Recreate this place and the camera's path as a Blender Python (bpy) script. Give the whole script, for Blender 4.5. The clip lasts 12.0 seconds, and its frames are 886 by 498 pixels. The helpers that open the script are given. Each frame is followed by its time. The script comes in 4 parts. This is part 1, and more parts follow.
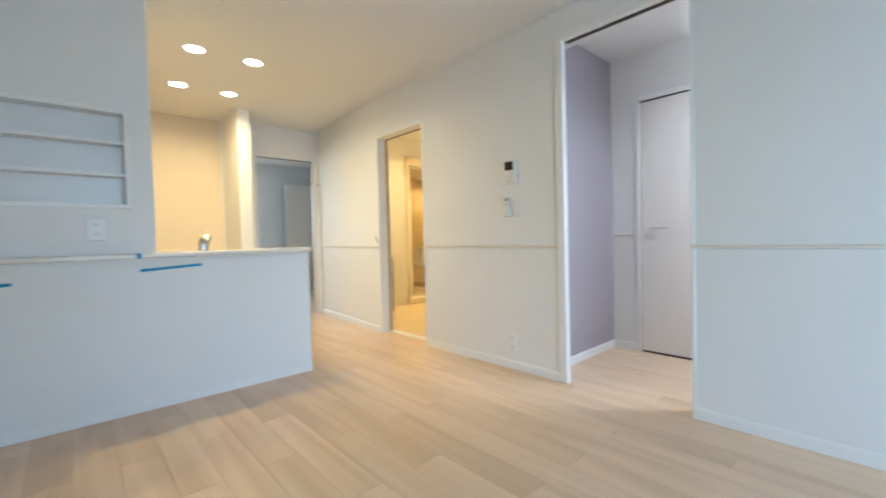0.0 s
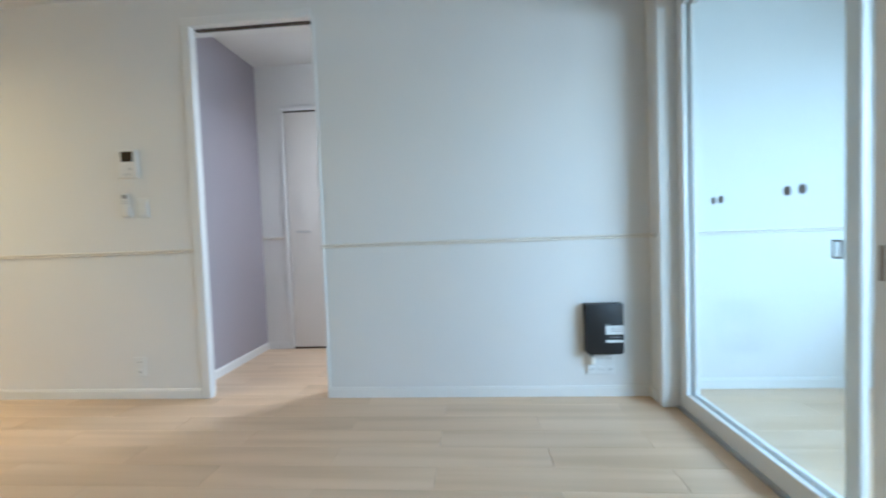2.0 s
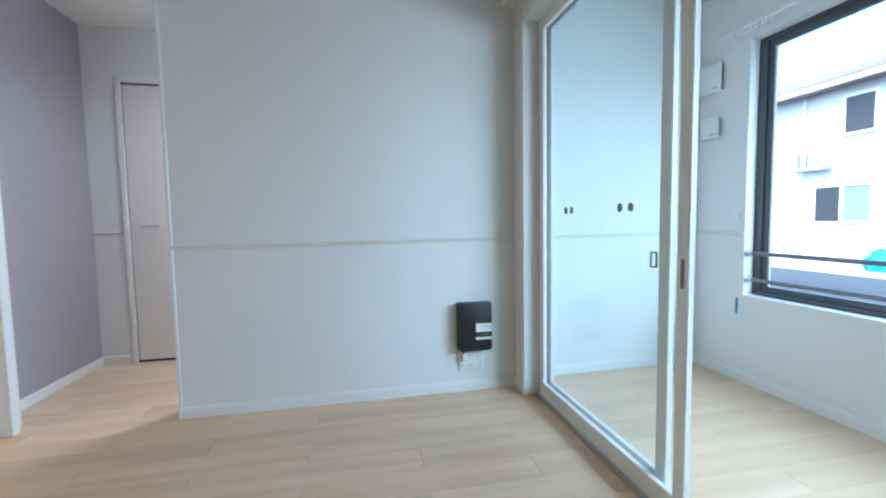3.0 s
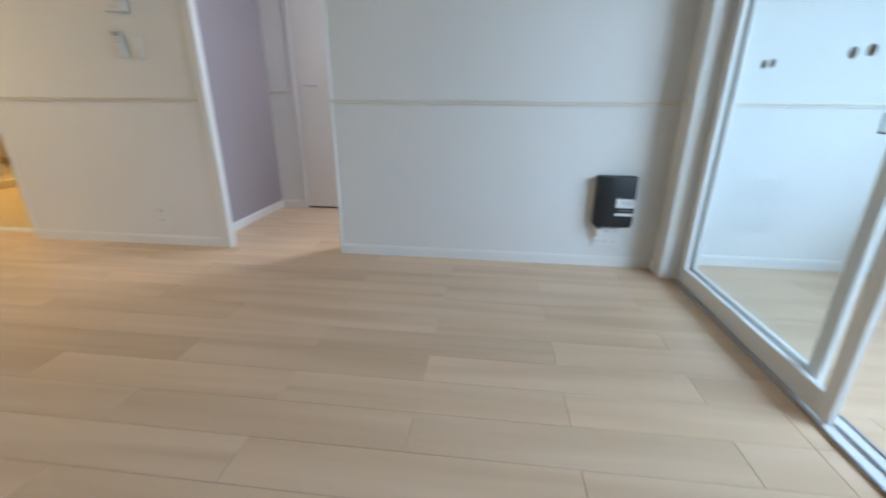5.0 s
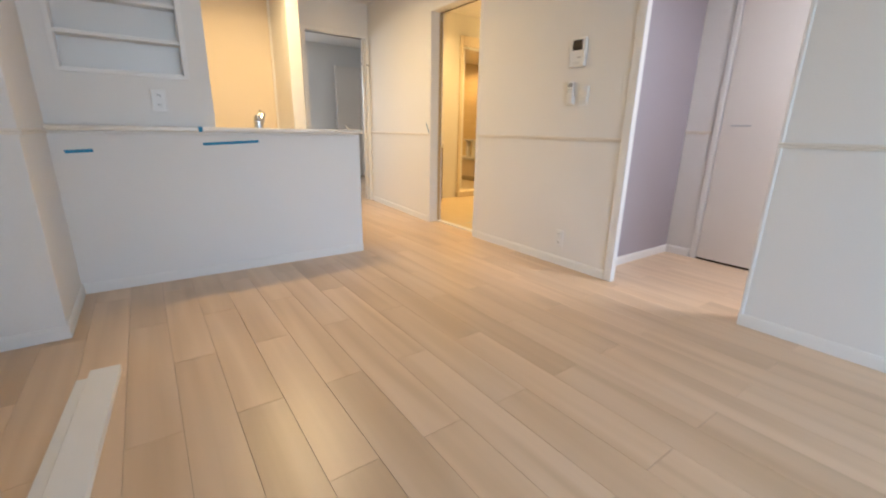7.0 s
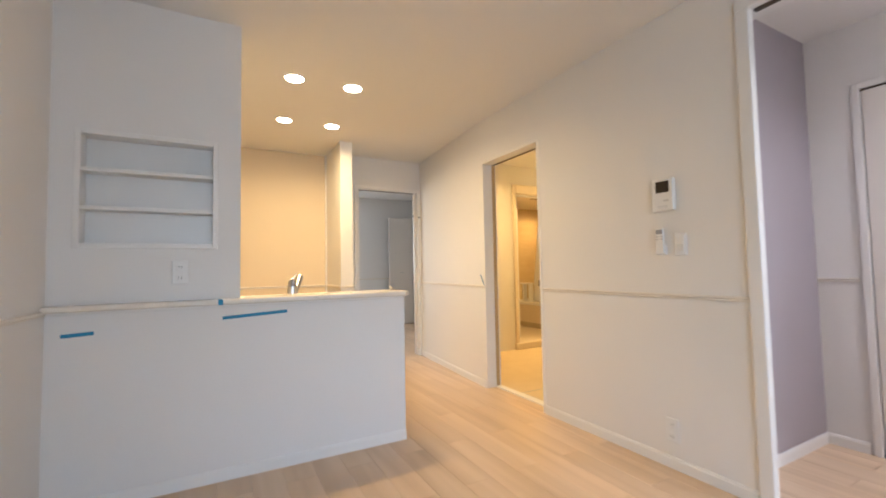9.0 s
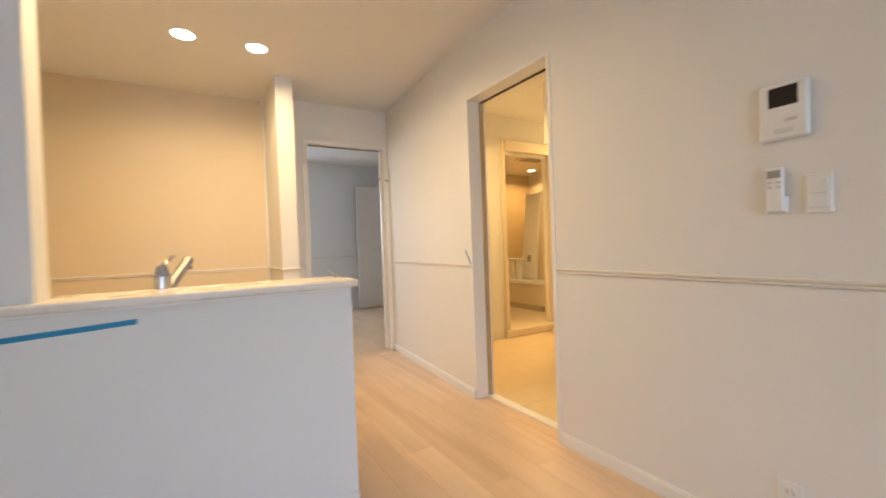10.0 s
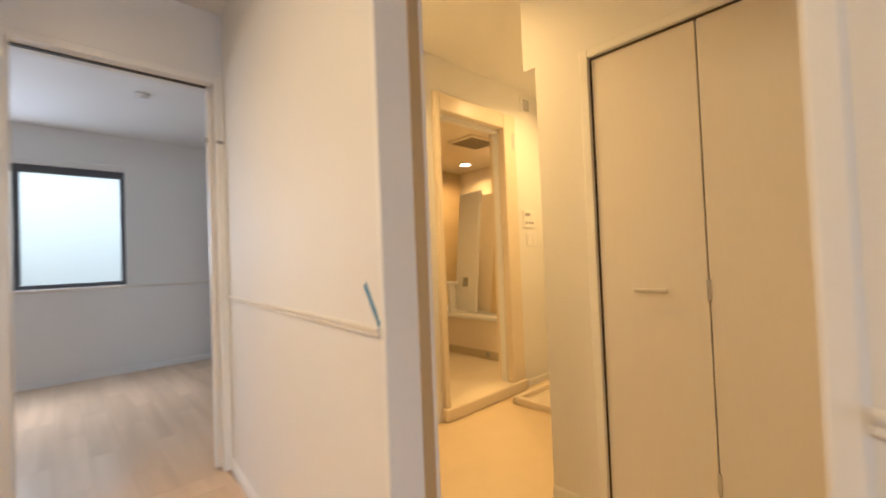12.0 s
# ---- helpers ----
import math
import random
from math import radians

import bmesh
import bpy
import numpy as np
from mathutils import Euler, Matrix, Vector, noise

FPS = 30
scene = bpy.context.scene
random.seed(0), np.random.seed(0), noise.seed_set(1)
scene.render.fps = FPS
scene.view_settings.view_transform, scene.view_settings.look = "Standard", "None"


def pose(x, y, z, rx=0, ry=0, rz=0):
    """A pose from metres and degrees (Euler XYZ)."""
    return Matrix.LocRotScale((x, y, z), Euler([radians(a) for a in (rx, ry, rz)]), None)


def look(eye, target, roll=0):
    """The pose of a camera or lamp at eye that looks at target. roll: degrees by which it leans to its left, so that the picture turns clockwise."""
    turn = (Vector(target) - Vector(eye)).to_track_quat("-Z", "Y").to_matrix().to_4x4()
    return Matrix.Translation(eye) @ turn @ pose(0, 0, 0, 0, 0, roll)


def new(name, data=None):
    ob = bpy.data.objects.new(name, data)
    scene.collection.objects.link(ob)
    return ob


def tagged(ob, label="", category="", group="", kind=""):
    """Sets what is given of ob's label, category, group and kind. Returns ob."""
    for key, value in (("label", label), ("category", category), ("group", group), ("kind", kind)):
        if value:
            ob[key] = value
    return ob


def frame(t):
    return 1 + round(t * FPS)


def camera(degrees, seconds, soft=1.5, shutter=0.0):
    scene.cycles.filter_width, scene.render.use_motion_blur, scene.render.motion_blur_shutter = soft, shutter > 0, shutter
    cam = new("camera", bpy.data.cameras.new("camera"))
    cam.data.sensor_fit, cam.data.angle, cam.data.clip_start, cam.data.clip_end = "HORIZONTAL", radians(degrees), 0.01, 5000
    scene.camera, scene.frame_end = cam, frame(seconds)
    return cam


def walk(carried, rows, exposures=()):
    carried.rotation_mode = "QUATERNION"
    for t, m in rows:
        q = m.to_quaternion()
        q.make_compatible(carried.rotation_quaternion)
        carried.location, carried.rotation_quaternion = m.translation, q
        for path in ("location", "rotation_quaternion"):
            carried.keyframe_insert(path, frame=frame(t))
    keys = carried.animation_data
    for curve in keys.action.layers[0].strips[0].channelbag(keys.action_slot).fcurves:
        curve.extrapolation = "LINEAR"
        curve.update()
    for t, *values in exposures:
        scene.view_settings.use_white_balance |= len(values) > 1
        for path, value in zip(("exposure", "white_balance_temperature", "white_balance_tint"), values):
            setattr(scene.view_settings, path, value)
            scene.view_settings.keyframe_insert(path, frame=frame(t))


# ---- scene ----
cam = camera(94.1, 12.0, soft=1.8, shutter=0.5)
PATH = [
    (0, (-2.346, 0.544, 0.961), (-1.004, 2.027, 0.905), -1.5),
    (0.5, (-2.339, 0.523, 0.965), (-0.727, 1.704, 0.885), -1.5),
    (1, (-2.342, 0.492, 0.973), (-0.499, 1.263, 0.884), -1.8),
    (1.5, (-2.31, 0.414, 0.956), (-0.374, 0.91, 0.87), -2.1),
    (2, (-2.32, 0.368, 0.936), (-0.327, 0.524, 0.859), -2.1),
    (2.5, (-2.288, 0.339, 1.001), (-0.303, 0.128, 0.873), -1.2),
    (3, (-2.289, 0.311, 0.996), (-0.332, -0.079, 0.858), -1.0),
    (3.2, (-2.289, 0.318, 0.991), (-0.339, -0.062, 0.756), -0.8),
    (4.8, (-2.275, 0.381, 0.872), (-0.387, 0.433, 0.214), 0.7),
    (5, (-2.307, 0.354, 0.897), (-0.439, 0.569, 0.215), 0.5),
    (5.5, (-2.306, 0.405, 0.95), (-0.557, 1.086, 0.259), 0.7),
    (6, (-2.332, 0.505, 0.921), (-0.746, 1.546, 0.289), 0.9),
    (6.5, (-2.331, 0.518, 0.897), (-1.011, 1.907, 0.326), 0.8),
    (7, (-2.351, 0.561, 0.915), (-1.231, 2.124, 0.367), 1.1),
    (7.5, (-2.323, 0.576, 0.922), (-1.272, 2.249, 0.614), 1.0),
    (7.7, (-2.303, 0.598, 0.922), (-1.26, 2.296, 0.743), 1.2),
    (9.3, (-1.935, 1.262, 1.056), (-1.012, 3.034, 1.15), -1.9),
    (9.5, (-1.834, 1.424, 1.053), (-0.921, 3.203, 1.061), -1.9),
    (10, (-1.577, 1.863, 1.041), (-0.541, 3.573, 1.016), -2.1),
    (10.5, (-1.326, 2.28, 1.023), (-0.241, 3.96, 0.997), -1.2),
    (11, (-1.096, 2.684, 1.002), (0.091, 4.292, 0.938), -3.0),
    (11.5, (-0.833, 3.048, 1.027), (0.404, 4.619, 1.013), -1.9),
    (12, (-0.521, 3.342, 1.042), (0.844, 4.803, 1.088), -2.3),
]
walk(cam, [(t, look(eye, target, roll)) for t, eye, target, roll in PATH],
     exposures=[(0.0, 3.16, 4900, 2), (1.0, 3.00, 4850, 2), (2.5, 2.88, 4810, 0), (3.2, 2.75, 4900, 1), (5.0, 2.62, 5150, 6), (6.0, 2.80, 5410, 10), (7.5, 3.07, 5540, 13), (9.5, 3.00, 5570, 14), (11.0, 2.80, 5550, 16), (12.0, 2.79, 5450, 17)])

# ---- world, daylight, lamps ----
world = bpy.data.worlds.new("overcast_sky")
scene.world = world
world.use_nodes = True
wn = world.node_tree.nodes
sky = wn.new("ShaderNodeTexSky")
sky.sky_type = "NISHITA"
sky.sun_disc = False
sky.sun_elevation = radians(50)
sky.sun_rotation = radians(-20)
sky.dust_density = 3.0
wn["Background"].inputs["Strength"].default_value = 0.15
world.node_tree.links.new(sky.outputs["Color"], wn["Background"].inputs["Color"])
sun_data = bpy.data.lights.new("sun", "SUN")
sun_data.energy, sun_data.angle, sun_data.color = 0.3, radians(25), (1.0, 0.97, 0.92)
sun = new("sun", sun_data)
sun.matrix_world = pose(0, 6, 8, 45, 0, 160)

CEIL = 2.375
WARM = (1.0, 0.65, 0.25)
AMBER = (1.0, 0.57, 0.16)
KITCHEN_SPOTS = [(-1.62, 3.97), (-1.22, 3.95), (-1.58, 4.82), (-1.17, 4.81)]


def lamp(name, x, y, z, watts, color, size=0.09, aim=None, spread=150):
    d = bpy.data.lights.new(name, "AREA")
    d.shape, d.size, d.energy, d.color, d.spread = "DISK", size, watts, color, radians(spread)
    ob = new(name, d)
    ob.matrix_world = look((x, y, z), aim or (x, y + 0.001, z - 1))
    return ob


for lx, ly in KITCHEN_SPOTS:
    lamp("kitchen_lamp", lx, ly, CEIL - 0.02, 1.2, WARM, spread=165)
lamp("washroom_lamp", 0.52, 4.80, CEIL - 0.03, 2.1, AMBER)
lamp("washroom_lamp", 2.1, 4.75, CEIL - 0.03, 1.7, AMBER)
# added fill behind the bath door header, out of view; the far one is real
lamp("bath_lamp_and_fill", 2.12, 5.58, 2.12, 1.25, AMBER)
lamp("bath_lamp_and_fill", 3.05, 6.72, 2.12, 1.1, AMBER)
# hall light out of view, its place and kind assumed
lamp("hall_lamp", 0.58, 0.75, CEIL - 0.03, 2.5, (1.0, 0.91, 0.87), size=0.24)

# sky light slanting down through the far half of the sunroom window's opening
d = bpy.data.lights.new("window_light", "AREA")
d.shape, d.size, d.size_y, d.energy, d.color = "RECTANGLE", 1.55, 1.0, 8.0, (0.86, 0.95, 0.945)
d.spread = radians(158)
window_light = new("window_light", d)
window_light.matrix_world = look((-1.85, -2.25, 1.36), (-0.5, 0.65, -0.95))

# and the same in the unseen half of the bedroom window's opening
d2 = bpy.data.lights.new("bedroom_window_light", "AREA")
d2.shape, d2.size, d2.size_y, d2.energy, d2.color = "RECTANGLE", 0.5, 1.0, 3.2, (0.92, 0.97, 0.97)
bedroom_window_light = new("bedroom_window_light", d2)
bedroom_window_light.matrix_world = look((-1.23, 8.70, 1.48), (-0.9, 6.5, 1.2))

# ---- materials ----
def material(name, rough=0.5, metal=0.0):
    m = bpy.data.materials.new(name)
    m.use_nodes = True
    b = m.node_tree.nodes["Principled BSDF"]
    b.inputs["Roughness"].default_value, b.inputs["Metallic"].default_value = rough, metal
    return m, m.node_tree, b


def textured(name, color, dark, rough=0.5, scale=(60, 60, 60), bump=0.05, metal=0.0, amount=0.5, blotch=1.5, dist=0.002, rvar=0.06):
    """A surface with fine grain, soft large stains, bump and uneven gloss, in metres."""
    m, t, b = material(name, rough, metal)
    n, l = t.nodes, t.links
    mp = n.new("ShaderNodeMapping")
    mp.inputs["Scale"].default_value = scale
    geo = n.new("ShaderNodeNewGeometry")
    l.new(geo.outputs["Position"], mp.inputs["Vector"])
    fine = n.new("ShaderNodeTexNoise")
    fine.inputs["Scale"].default_value, fine.inputs["Detail"].default_value = 1.0, 4
    l.new(mp.outputs["Vector"], fine.inputs["Vector"])
    big = n.new("ShaderNodeTexNoise")
    big.inputs["Scale"].default_value, big.inputs["Detail"].default_value = blotch, 3
    l.new(geo.outputs["Position"], big.inputs["Vector"])
    add = n.new("ShaderNodeMath")
    add.operation = "MULTIPLY_ADD"
    l.new(big.outputs["Fac"], add.inputs[0])
    add.inputs[1].default_value = 0.6
    sc = n.new("ShaderNodeMath")
    sc.operation = "MULTIPLY"
    l.new(fine.outputs["Fac"], sc.inputs[0])
    sc.inputs[1].default_value = 0.4
    l.new(sc.outputs[0], add.inputs[2])
    ramp = n.new("ShaderNodeMapRange")
    ramp.inputs["From Min"].default_value, ramp.inputs["From Max"].default_value = 0.35, 0.65
    ramp.inputs["To Max"].default_value = amount
    l.new(add.outputs[0], ramp.inputs["Value"])
    mix = n.new("ShaderNodeMix")
    mix.data_type = "RGBA"
    mix.inputs[6].default_value, mix.inputs[7].default_value = (*color, 1), (*dark, 1)
    l.new(ramp.outputs["Result"], mix.inputs[0])
    l.new(mix.outputs[2], b.inputs["Base Color"])
    rr = n.new("ShaderNodeMapRange")
    rr.inputs["To Min"].default_value, rr.inputs["To Max"].default_value = rough - rvar, rough + rvar
    l.new(big.outputs["Fac"], rr.inputs["Value"])
    l.new(rr.outputs["Result"], b.inputs["Roughness"])
    bp = n.new("ShaderNodeBump")
    bp.inputs["Strength"].default_value, bp.inputs["Distance"].default_value = bump, dist
    l.new(fine.outputs["Fac"], bp.inputs["Height"])
    l.new(bp.outputs["Normal"], b.inputs["Normal"])
    return m


def wallpaper(name, color, dark):
    """Embossed vinyl wallpaper: short horizontal weave with faint uneven tone."""
    return textured(name, color, dark, 0.62, (110, 110, 170), 0.45, amount=0.5, blotch=0.9, dist=0.0013)


def plank_wood(name, light, mid, dark, rough):
    m, t, b = material(name, rough)
    b.inputs["Specular IOR Level"].default_value = 0.38
    n, l = t.nodes, t.links
    geo = n.new("ShaderNodeNewGeometry")
    info = n.new("ShaderNodeObjectInfo")
    off = n.new("ShaderNodeVectorMath")
    off.operation = "SCALE"
    off.inputs[0].default_value = (37.0, 61.0, 13.0)
    l.new(info.outputs["Random"], off.inputs["Scale"])
    plus = n.new("ShaderNodeVectorMath")
    l.new(geo.outputs["Position"], plus.inputs[0])
    l.new(off.outputs[0], plus.inputs[1])
    mp = n.new("ShaderNodeMapping")
    mp.inputs["Scale"].default_value = (11, 0.7, 10)
    l.new(plus.outputs[0], mp.inputs["Vector"])
    grain = n.new("ShaderNodeTexNoise")
    grain.inputs["Scale"].default_value, grain.inputs["Detail"].default_value, grain.inputs["Distortion"].default_value = 1.0, 1.2, 0.4
    l.new(mp.outputs["Vector"], grain.inputs["Vector"])
    mp2 = n.new("ShaderNodeMapping")
    mp2.inputs["Scale"].default_value = (60, 3, 10)
    l.new(plus.outputs[0], mp2.inputs["Vector"])
    pore = n.new("ShaderNodeTexNoise")
    pore.inputs["Scale"].default_value, pore.inputs["Detail"].default_value = 1.0, 1
    l.new(mp2.outputs["Vector"], pore.inputs["Vector"])
    ramp = n.new("ShaderNodeValToRGB")
    ramp.color_ramp.elements[0].position, ramp.color_ramp.elements[0].color = 0.30, (*dark, 1)
    ramp.color_ramp.elements[1].position, ramp.color_ramp.elements[1].color = 0.70, (*light, 1)
    e = ramp.color_ramp.elements.new(0.5)
    e.color = (*mid, 1)
    l.new(grain.outputs["Fac"], ramp.inputs["Fac"])
    tone = n.new("ShaderNodeMapRange")
    tone.inputs["To Min"].default_value, tone.inputs["To Max"].default_value = 0.93, 1.045
    l.new(info.outputs["Random"], tone.inputs["Value"])
    pm = n.new("ShaderNodeMapRange")
    pm.inputs["From Min"].default_value, pm.inputs["From Max"].default_value = 0.3, 0.7
    pm.inputs["To Min"].default_value, pm.inputs["To Max"].default_value = 0.985, 1.01
    l.new(pore.outputs["Fac"], pm.inputs["Value"])
    mul = n.new("ShaderNodeMath")
    mul.operation = "MULTIPLY"
    l.new(tone.outputs["Result"], mul.inputs[0])
    l.new(pm.outputs["Result"], mul.inputs[1])
    hs = n.new("ShaderNodeHueSaturation")
    l.new(ramp.outputs["Color"], hs.inputs["Color"])
    l.new(mul.outputs[0], hs.inputs["Value"])
    l.new(hs.outputs["Color"], b.inputs["Base Color"])
    return m


def plain(name, color, rough=0.4, metal=0.0, emit=0.0, trans=0.0, ior=1.45):
    m, t, b = material(name, rough, metal)
    b.inputs["Base Color"].default_value = (*color, 1)
    b.inputs["Transmission Weight"].default_value, b.inputs["IOR"].default_value = trans, ior
    if emit:
        b.inputs["Emission Color"].default_value, b.inputs["Emission Strength"].default_value = (*color, 1), emit
    return m


PAPER = wallpaper("white_wallpaper", (0.80, 0.79, 0.77), (0.74, 0.73, 0.71))
BEIGE = wallpaper("beige_wallpaper", (0.74, 0.635, 0.465), (0.70, 0.59, 0.42))
PURPLE = wallpaper("mauve_wallpaper", (0.39, 0.36, 0.395), (0.345, 0.32, 0.35))
CEILING = textured("ceiling_paper", (0.80, 0.79, 0.77), (0.76, 0.75, 0.73), 0.75, (90, 90, 90), 0.25, amount=0.35, blotch=0.8)
TRIM = textured("white_trim", (0.82, 0.81, 0.79), (0.77, 0.76, 0.73), 0.38, (40, 40, 40), 0.03, amount=0.3, blotch=3)
RAIL = textured("ivory_moulding", (0.78, 0.74, 0.67), (0.72, 0.67, 0.60), 0.42, (40, 40, 40), 0.04, amount=0.4, blotch=3)
DOORW = textured("white_door_sheet", (0.78, 0.74, 0.69), (0.73, 0.69, 0.64), 0.36, (120, 120, 6), 0.10, amount=0.4, blotch=2)
OAK = plank_wood("pale_oak", (0.735, 0.555, 0.378), (0.685, 0.505, 0.33), (0.615, 0.443, 0.28), 0.29)
SUBFLOOR = textured("floor_joint", (0.30, 0.205, 0.13), (0.25, 0.165, 0.10), 0.8, (20, 20, 20), 0.1)
VINYL = textured("cream_vinyl", (0.68, 0.56, 0.36), (0.62, 0.50, 0.31), 0.42, (9, 9, 9), 0.06, amount=0.6, blotch=4)
COUNTER = textured("ivory_counter", (0.80, 0.75, 0.67), (0.75, 0.70, 0.61), 0.28, (60, 60, 60), 0.02, amount=0.4, blotch=3)
BROWN = textured("brown_laminate", (0.23, 0.13, 0.06), (0.17, 0.09, 0.04), 0.4, (4, 4, 60), 0.08)
TANSTRIP = textured("tan_strip", (0.50, 0.37, 0.20), (0.43, 0.31, 0.16), 0.5, (40, 40, 40), 0.05)
GREYTAN = textured("taupe_edge", (0.30, 0.25, 0.20), (0.25, 0.20, 0.16), 0.5, (40, 40, 40), 0.05)
CHROME = plain("chrome", (0.50, 0.50, 0.51), 0.26, 1.0)
STEEL = textured("brushed_steel", (0.60, 0.60, 0.60), (0.52, 0.52, 0.52), 0.32, (10, 200, 200), 0.05, 1.0)
ALU = textured("dark_bronze_frame", (0.095, 0.096, 0.103), (0.075, 0.076, 0.082), 0.38, (60, 60, 60), 0.05, 0.4)
BLACKP = textured("black_plastic", (0.013, 0.013, 0.015), (0.02, 0.02, 0.022), 0.42, (300, 300, 300), 0.12)
WHITEP = textured("white_plastic", (0.80, 0.80, 0.79), (0.76, 0.76, 0.74), 0.34, (90, 90, 90), 0.02, amount=0.3)
GREYP = textured("grey_plastic", (0.34, 0.34, 0.35), (0.28, 0.28, 0.29), 0.45, (90, 90, 90), 0.03)
PALEGREY = textured("pale_grey_plastic", (0.58, 0.58, 0.58), (0.52, 0.52, 0.52), 0.4, (90, 90, 90), 0.02)
GAP = plain("dark_brown_gap_shade", (0.05, 0.034, 0.022), 0.6)
DARK = plain("dark_slot", (0.02, 0.02, 0.02), 0.6)
SCREEN = plain("dark_screen", (0.03, 0.022, 0.018), 0.12)


def window_glass(name, tint):
    """Thin clear glass: light goes straight through, and a faint gloss lies on it."""
    m = bpy.data.materials.new(name)
    m.use_nodes = True
    n, l = m.node_tree.nodes, m.node_tree.links
    n.remove(n["Principled BSDF"])
    clear, gloss, mix, fres = n.new("ShaderNodeBsdfTransparent"), n.new("ShaderNodeBsdfGlossy"), n.new("ShaderNodeMixShader"), n.new("ShaderNodeLayerWeight")
    clear.inputs["Color"].default_value, gloss.inputs["Roughness"].default_value= (*tint, 1), 0.01
    power = n.new("ShaderNodeMath")
    power.operation = "POWER"
    power.inputs[1].default_value = 5.0
    l.new(fres.outputs["Facing"], power.inputs[0])
    scaled = n.new("ShaderNodeMath")
    scaled.operation = "MULTIPLY_ADD"
    scaled.inputs[1].default_value, scaled.inputs[2].default_value = 0.5, 0.02
    l.new(power.outputs[0], scaled.inputs[0])
    l.new(scaled.outputs[0], mix.inputs[0])
    l.new(clear.outputs[0], mix.inputs[1])
    l.new(gloss.outputs[0], mix.inputs[2])
    l.new(mix.outputs[0], n["Material Output"].inputs["Surface"])
    return m


GLASS = window_glass("clear_glass", (0.96, 0.975, 0.975))
FROST = plain("frosted_glass", (0.205, 0.225, 0.195), 0.55, trans=1.0)
MIRROR = plain("mirror", (0.9, 0.9, 0.9), 0.02, 1.0)
BLUE = textured("blue_masking_tape", (0.02, 0.22, 0.42), (0.03, 0.28, 0.50), 0.6, (200, 200, 200), 0.15)
DENIM = textured("faded_blue_tape", (0.08, 0.24, 0.42), (0.06, 0.18, 0.33), 0.6, (200, 200, 200), 0.15)
BATHW = textured("cream_bath_panel", (0.76, 0.68, 0.54), (0.70, 0.61, 0.46), 0.3, (8, 8, 30), 0.03, amount=0.6)
STONE = textured("tan_stone_panel", (0.62, 0.50, 0.28), (0.52, 0.39, 0.20), 0.3, (3, 3, 16), 0.05, amount=0.9, blotch=2.5)
KICK = textured("grey_cream_strip", (0.50, 0.43, 0.31), (0.44, 0.37, 0.26), 0.45, (40, 40, 40), 0.05)
LAMPFACE = plain("lit_diffuser", (1.0, 0.80, 0.50), 0.5, emit=6.0)
LAMPFACE_B = plain("lit_bath_diffuser", (1.0, 0.75, 0.38), 0.5, emit=3.0)
SIDING = textured("white_siding", (0.60, 0.60, 0.60), (0.53, 0.53, 0.53), 0.7, (1, 1, 12), 0.3, amount=0.5, blotch=0.4, dist=0.01)
ROOF = textured("grey_brown_roof", (0.20, 0.15, 0.13), (0.15, 0.11, 0.10), 0.8, (3, 3, 3), 0.3)
ASPHALT = textured("grey_asphalt", (0.055, 0.06, 0.066), (0.042, 0.046, 0.052), 0.85, (40, 40, 40), 0.3, amount=0.7, blotch=0.5)
BARSTEEL = textured("dull_steel_bar", (0.22, 0.21, 0.22), (0.17, 0.16, 0.17), 0.45, (60, 60, 60), 0.05, 0.5)
BEAD = textured("pale_glazing_bead", (0.62, 0.64, 0.66), (0.55, 0.57, 0.60), 0.4, (60, 60, 60), 0.05)
CONCRETE = textured("concrete_block", (0.34, 0.36, 0.38), (0.28, 0.30, 0.32), 0.85, (8, 8, 8), 0.3)
TARP = textured("blue_tarp", (0.03, 0.24, 0.42), (0.02, 0.18, 0.34), 0.4, (6, 6, 6), 0.5)
ROOMDARK = plain("dark_window_room", (0.03, 0.028, 0.032), 0.3)


# ---- building helpers ----
def box(bm, x0, x1, y0, y1, z0, z1, bevel=0.0, seg=1):
    r = bmesh.ops.create_cube(bm, size=1.0)
    vs = r["verts"]
    bmesh.ops.scale(bm, vec=(x1 - x0, y1 - y0, z1 - z0), verts=vs)
    bmesh.ops.translate(bm, vec=((x0 + x1) / 2, (y0 + y1) / 2, (z0 + z1) / 2), verts=vs)
    if bevel:
        es = list({e for v in vs for e in v.link_edges})
        bmesh.ops.bevel(bm, geom=es, offset=bevel, segments=seg, affect="EDGES", profile=0.5)
    return vs


def cyl(bm, p0, p1, r0, r1=None, seg=20):
    p0, p1 = Vector(p0), Vector(p1)
    d = p1 - p0
    r = bmesh.ops.create_cone(bm, cap_ends=True, segments=seg, radius1=r0, radius2=r0 if r1 is None else r1, depth=d.length)
    m = Matrix.Translation((p0 + p1) / 2) @ d.to_track_quat("Z", "Y").to_matrix().to_4x4()
    bmesh.ops.transform(bm, matrix=m, verts=r["verts"])
    return r["verts"]


def part(name, bm, mat, parent=None, label=""):
    me = bpy.data.meshes.new(name)
    bm.normal_update()
    bm.to_mesh(me)
    bm.free()
    me.materials.append(mat)
    ob = new(name, me)
    if parent:
        ob.parent = parent
    if label:
        ob["label"] = label
    return ob


def boxes(name, mat, items, parent=None, label="", bevel=0.0):
    bm = bmesh.new()
    for it in items:
        box(bm, *it, bevel=bevel)
    return part(name, bm, mat, parent, label)


def smooth(ob, angle=40):
    for p in ob.data.polygons:
        p.use_smooth = True
    ob.data.set_sharp_from_angle(angle=radians(angle))
    return ob


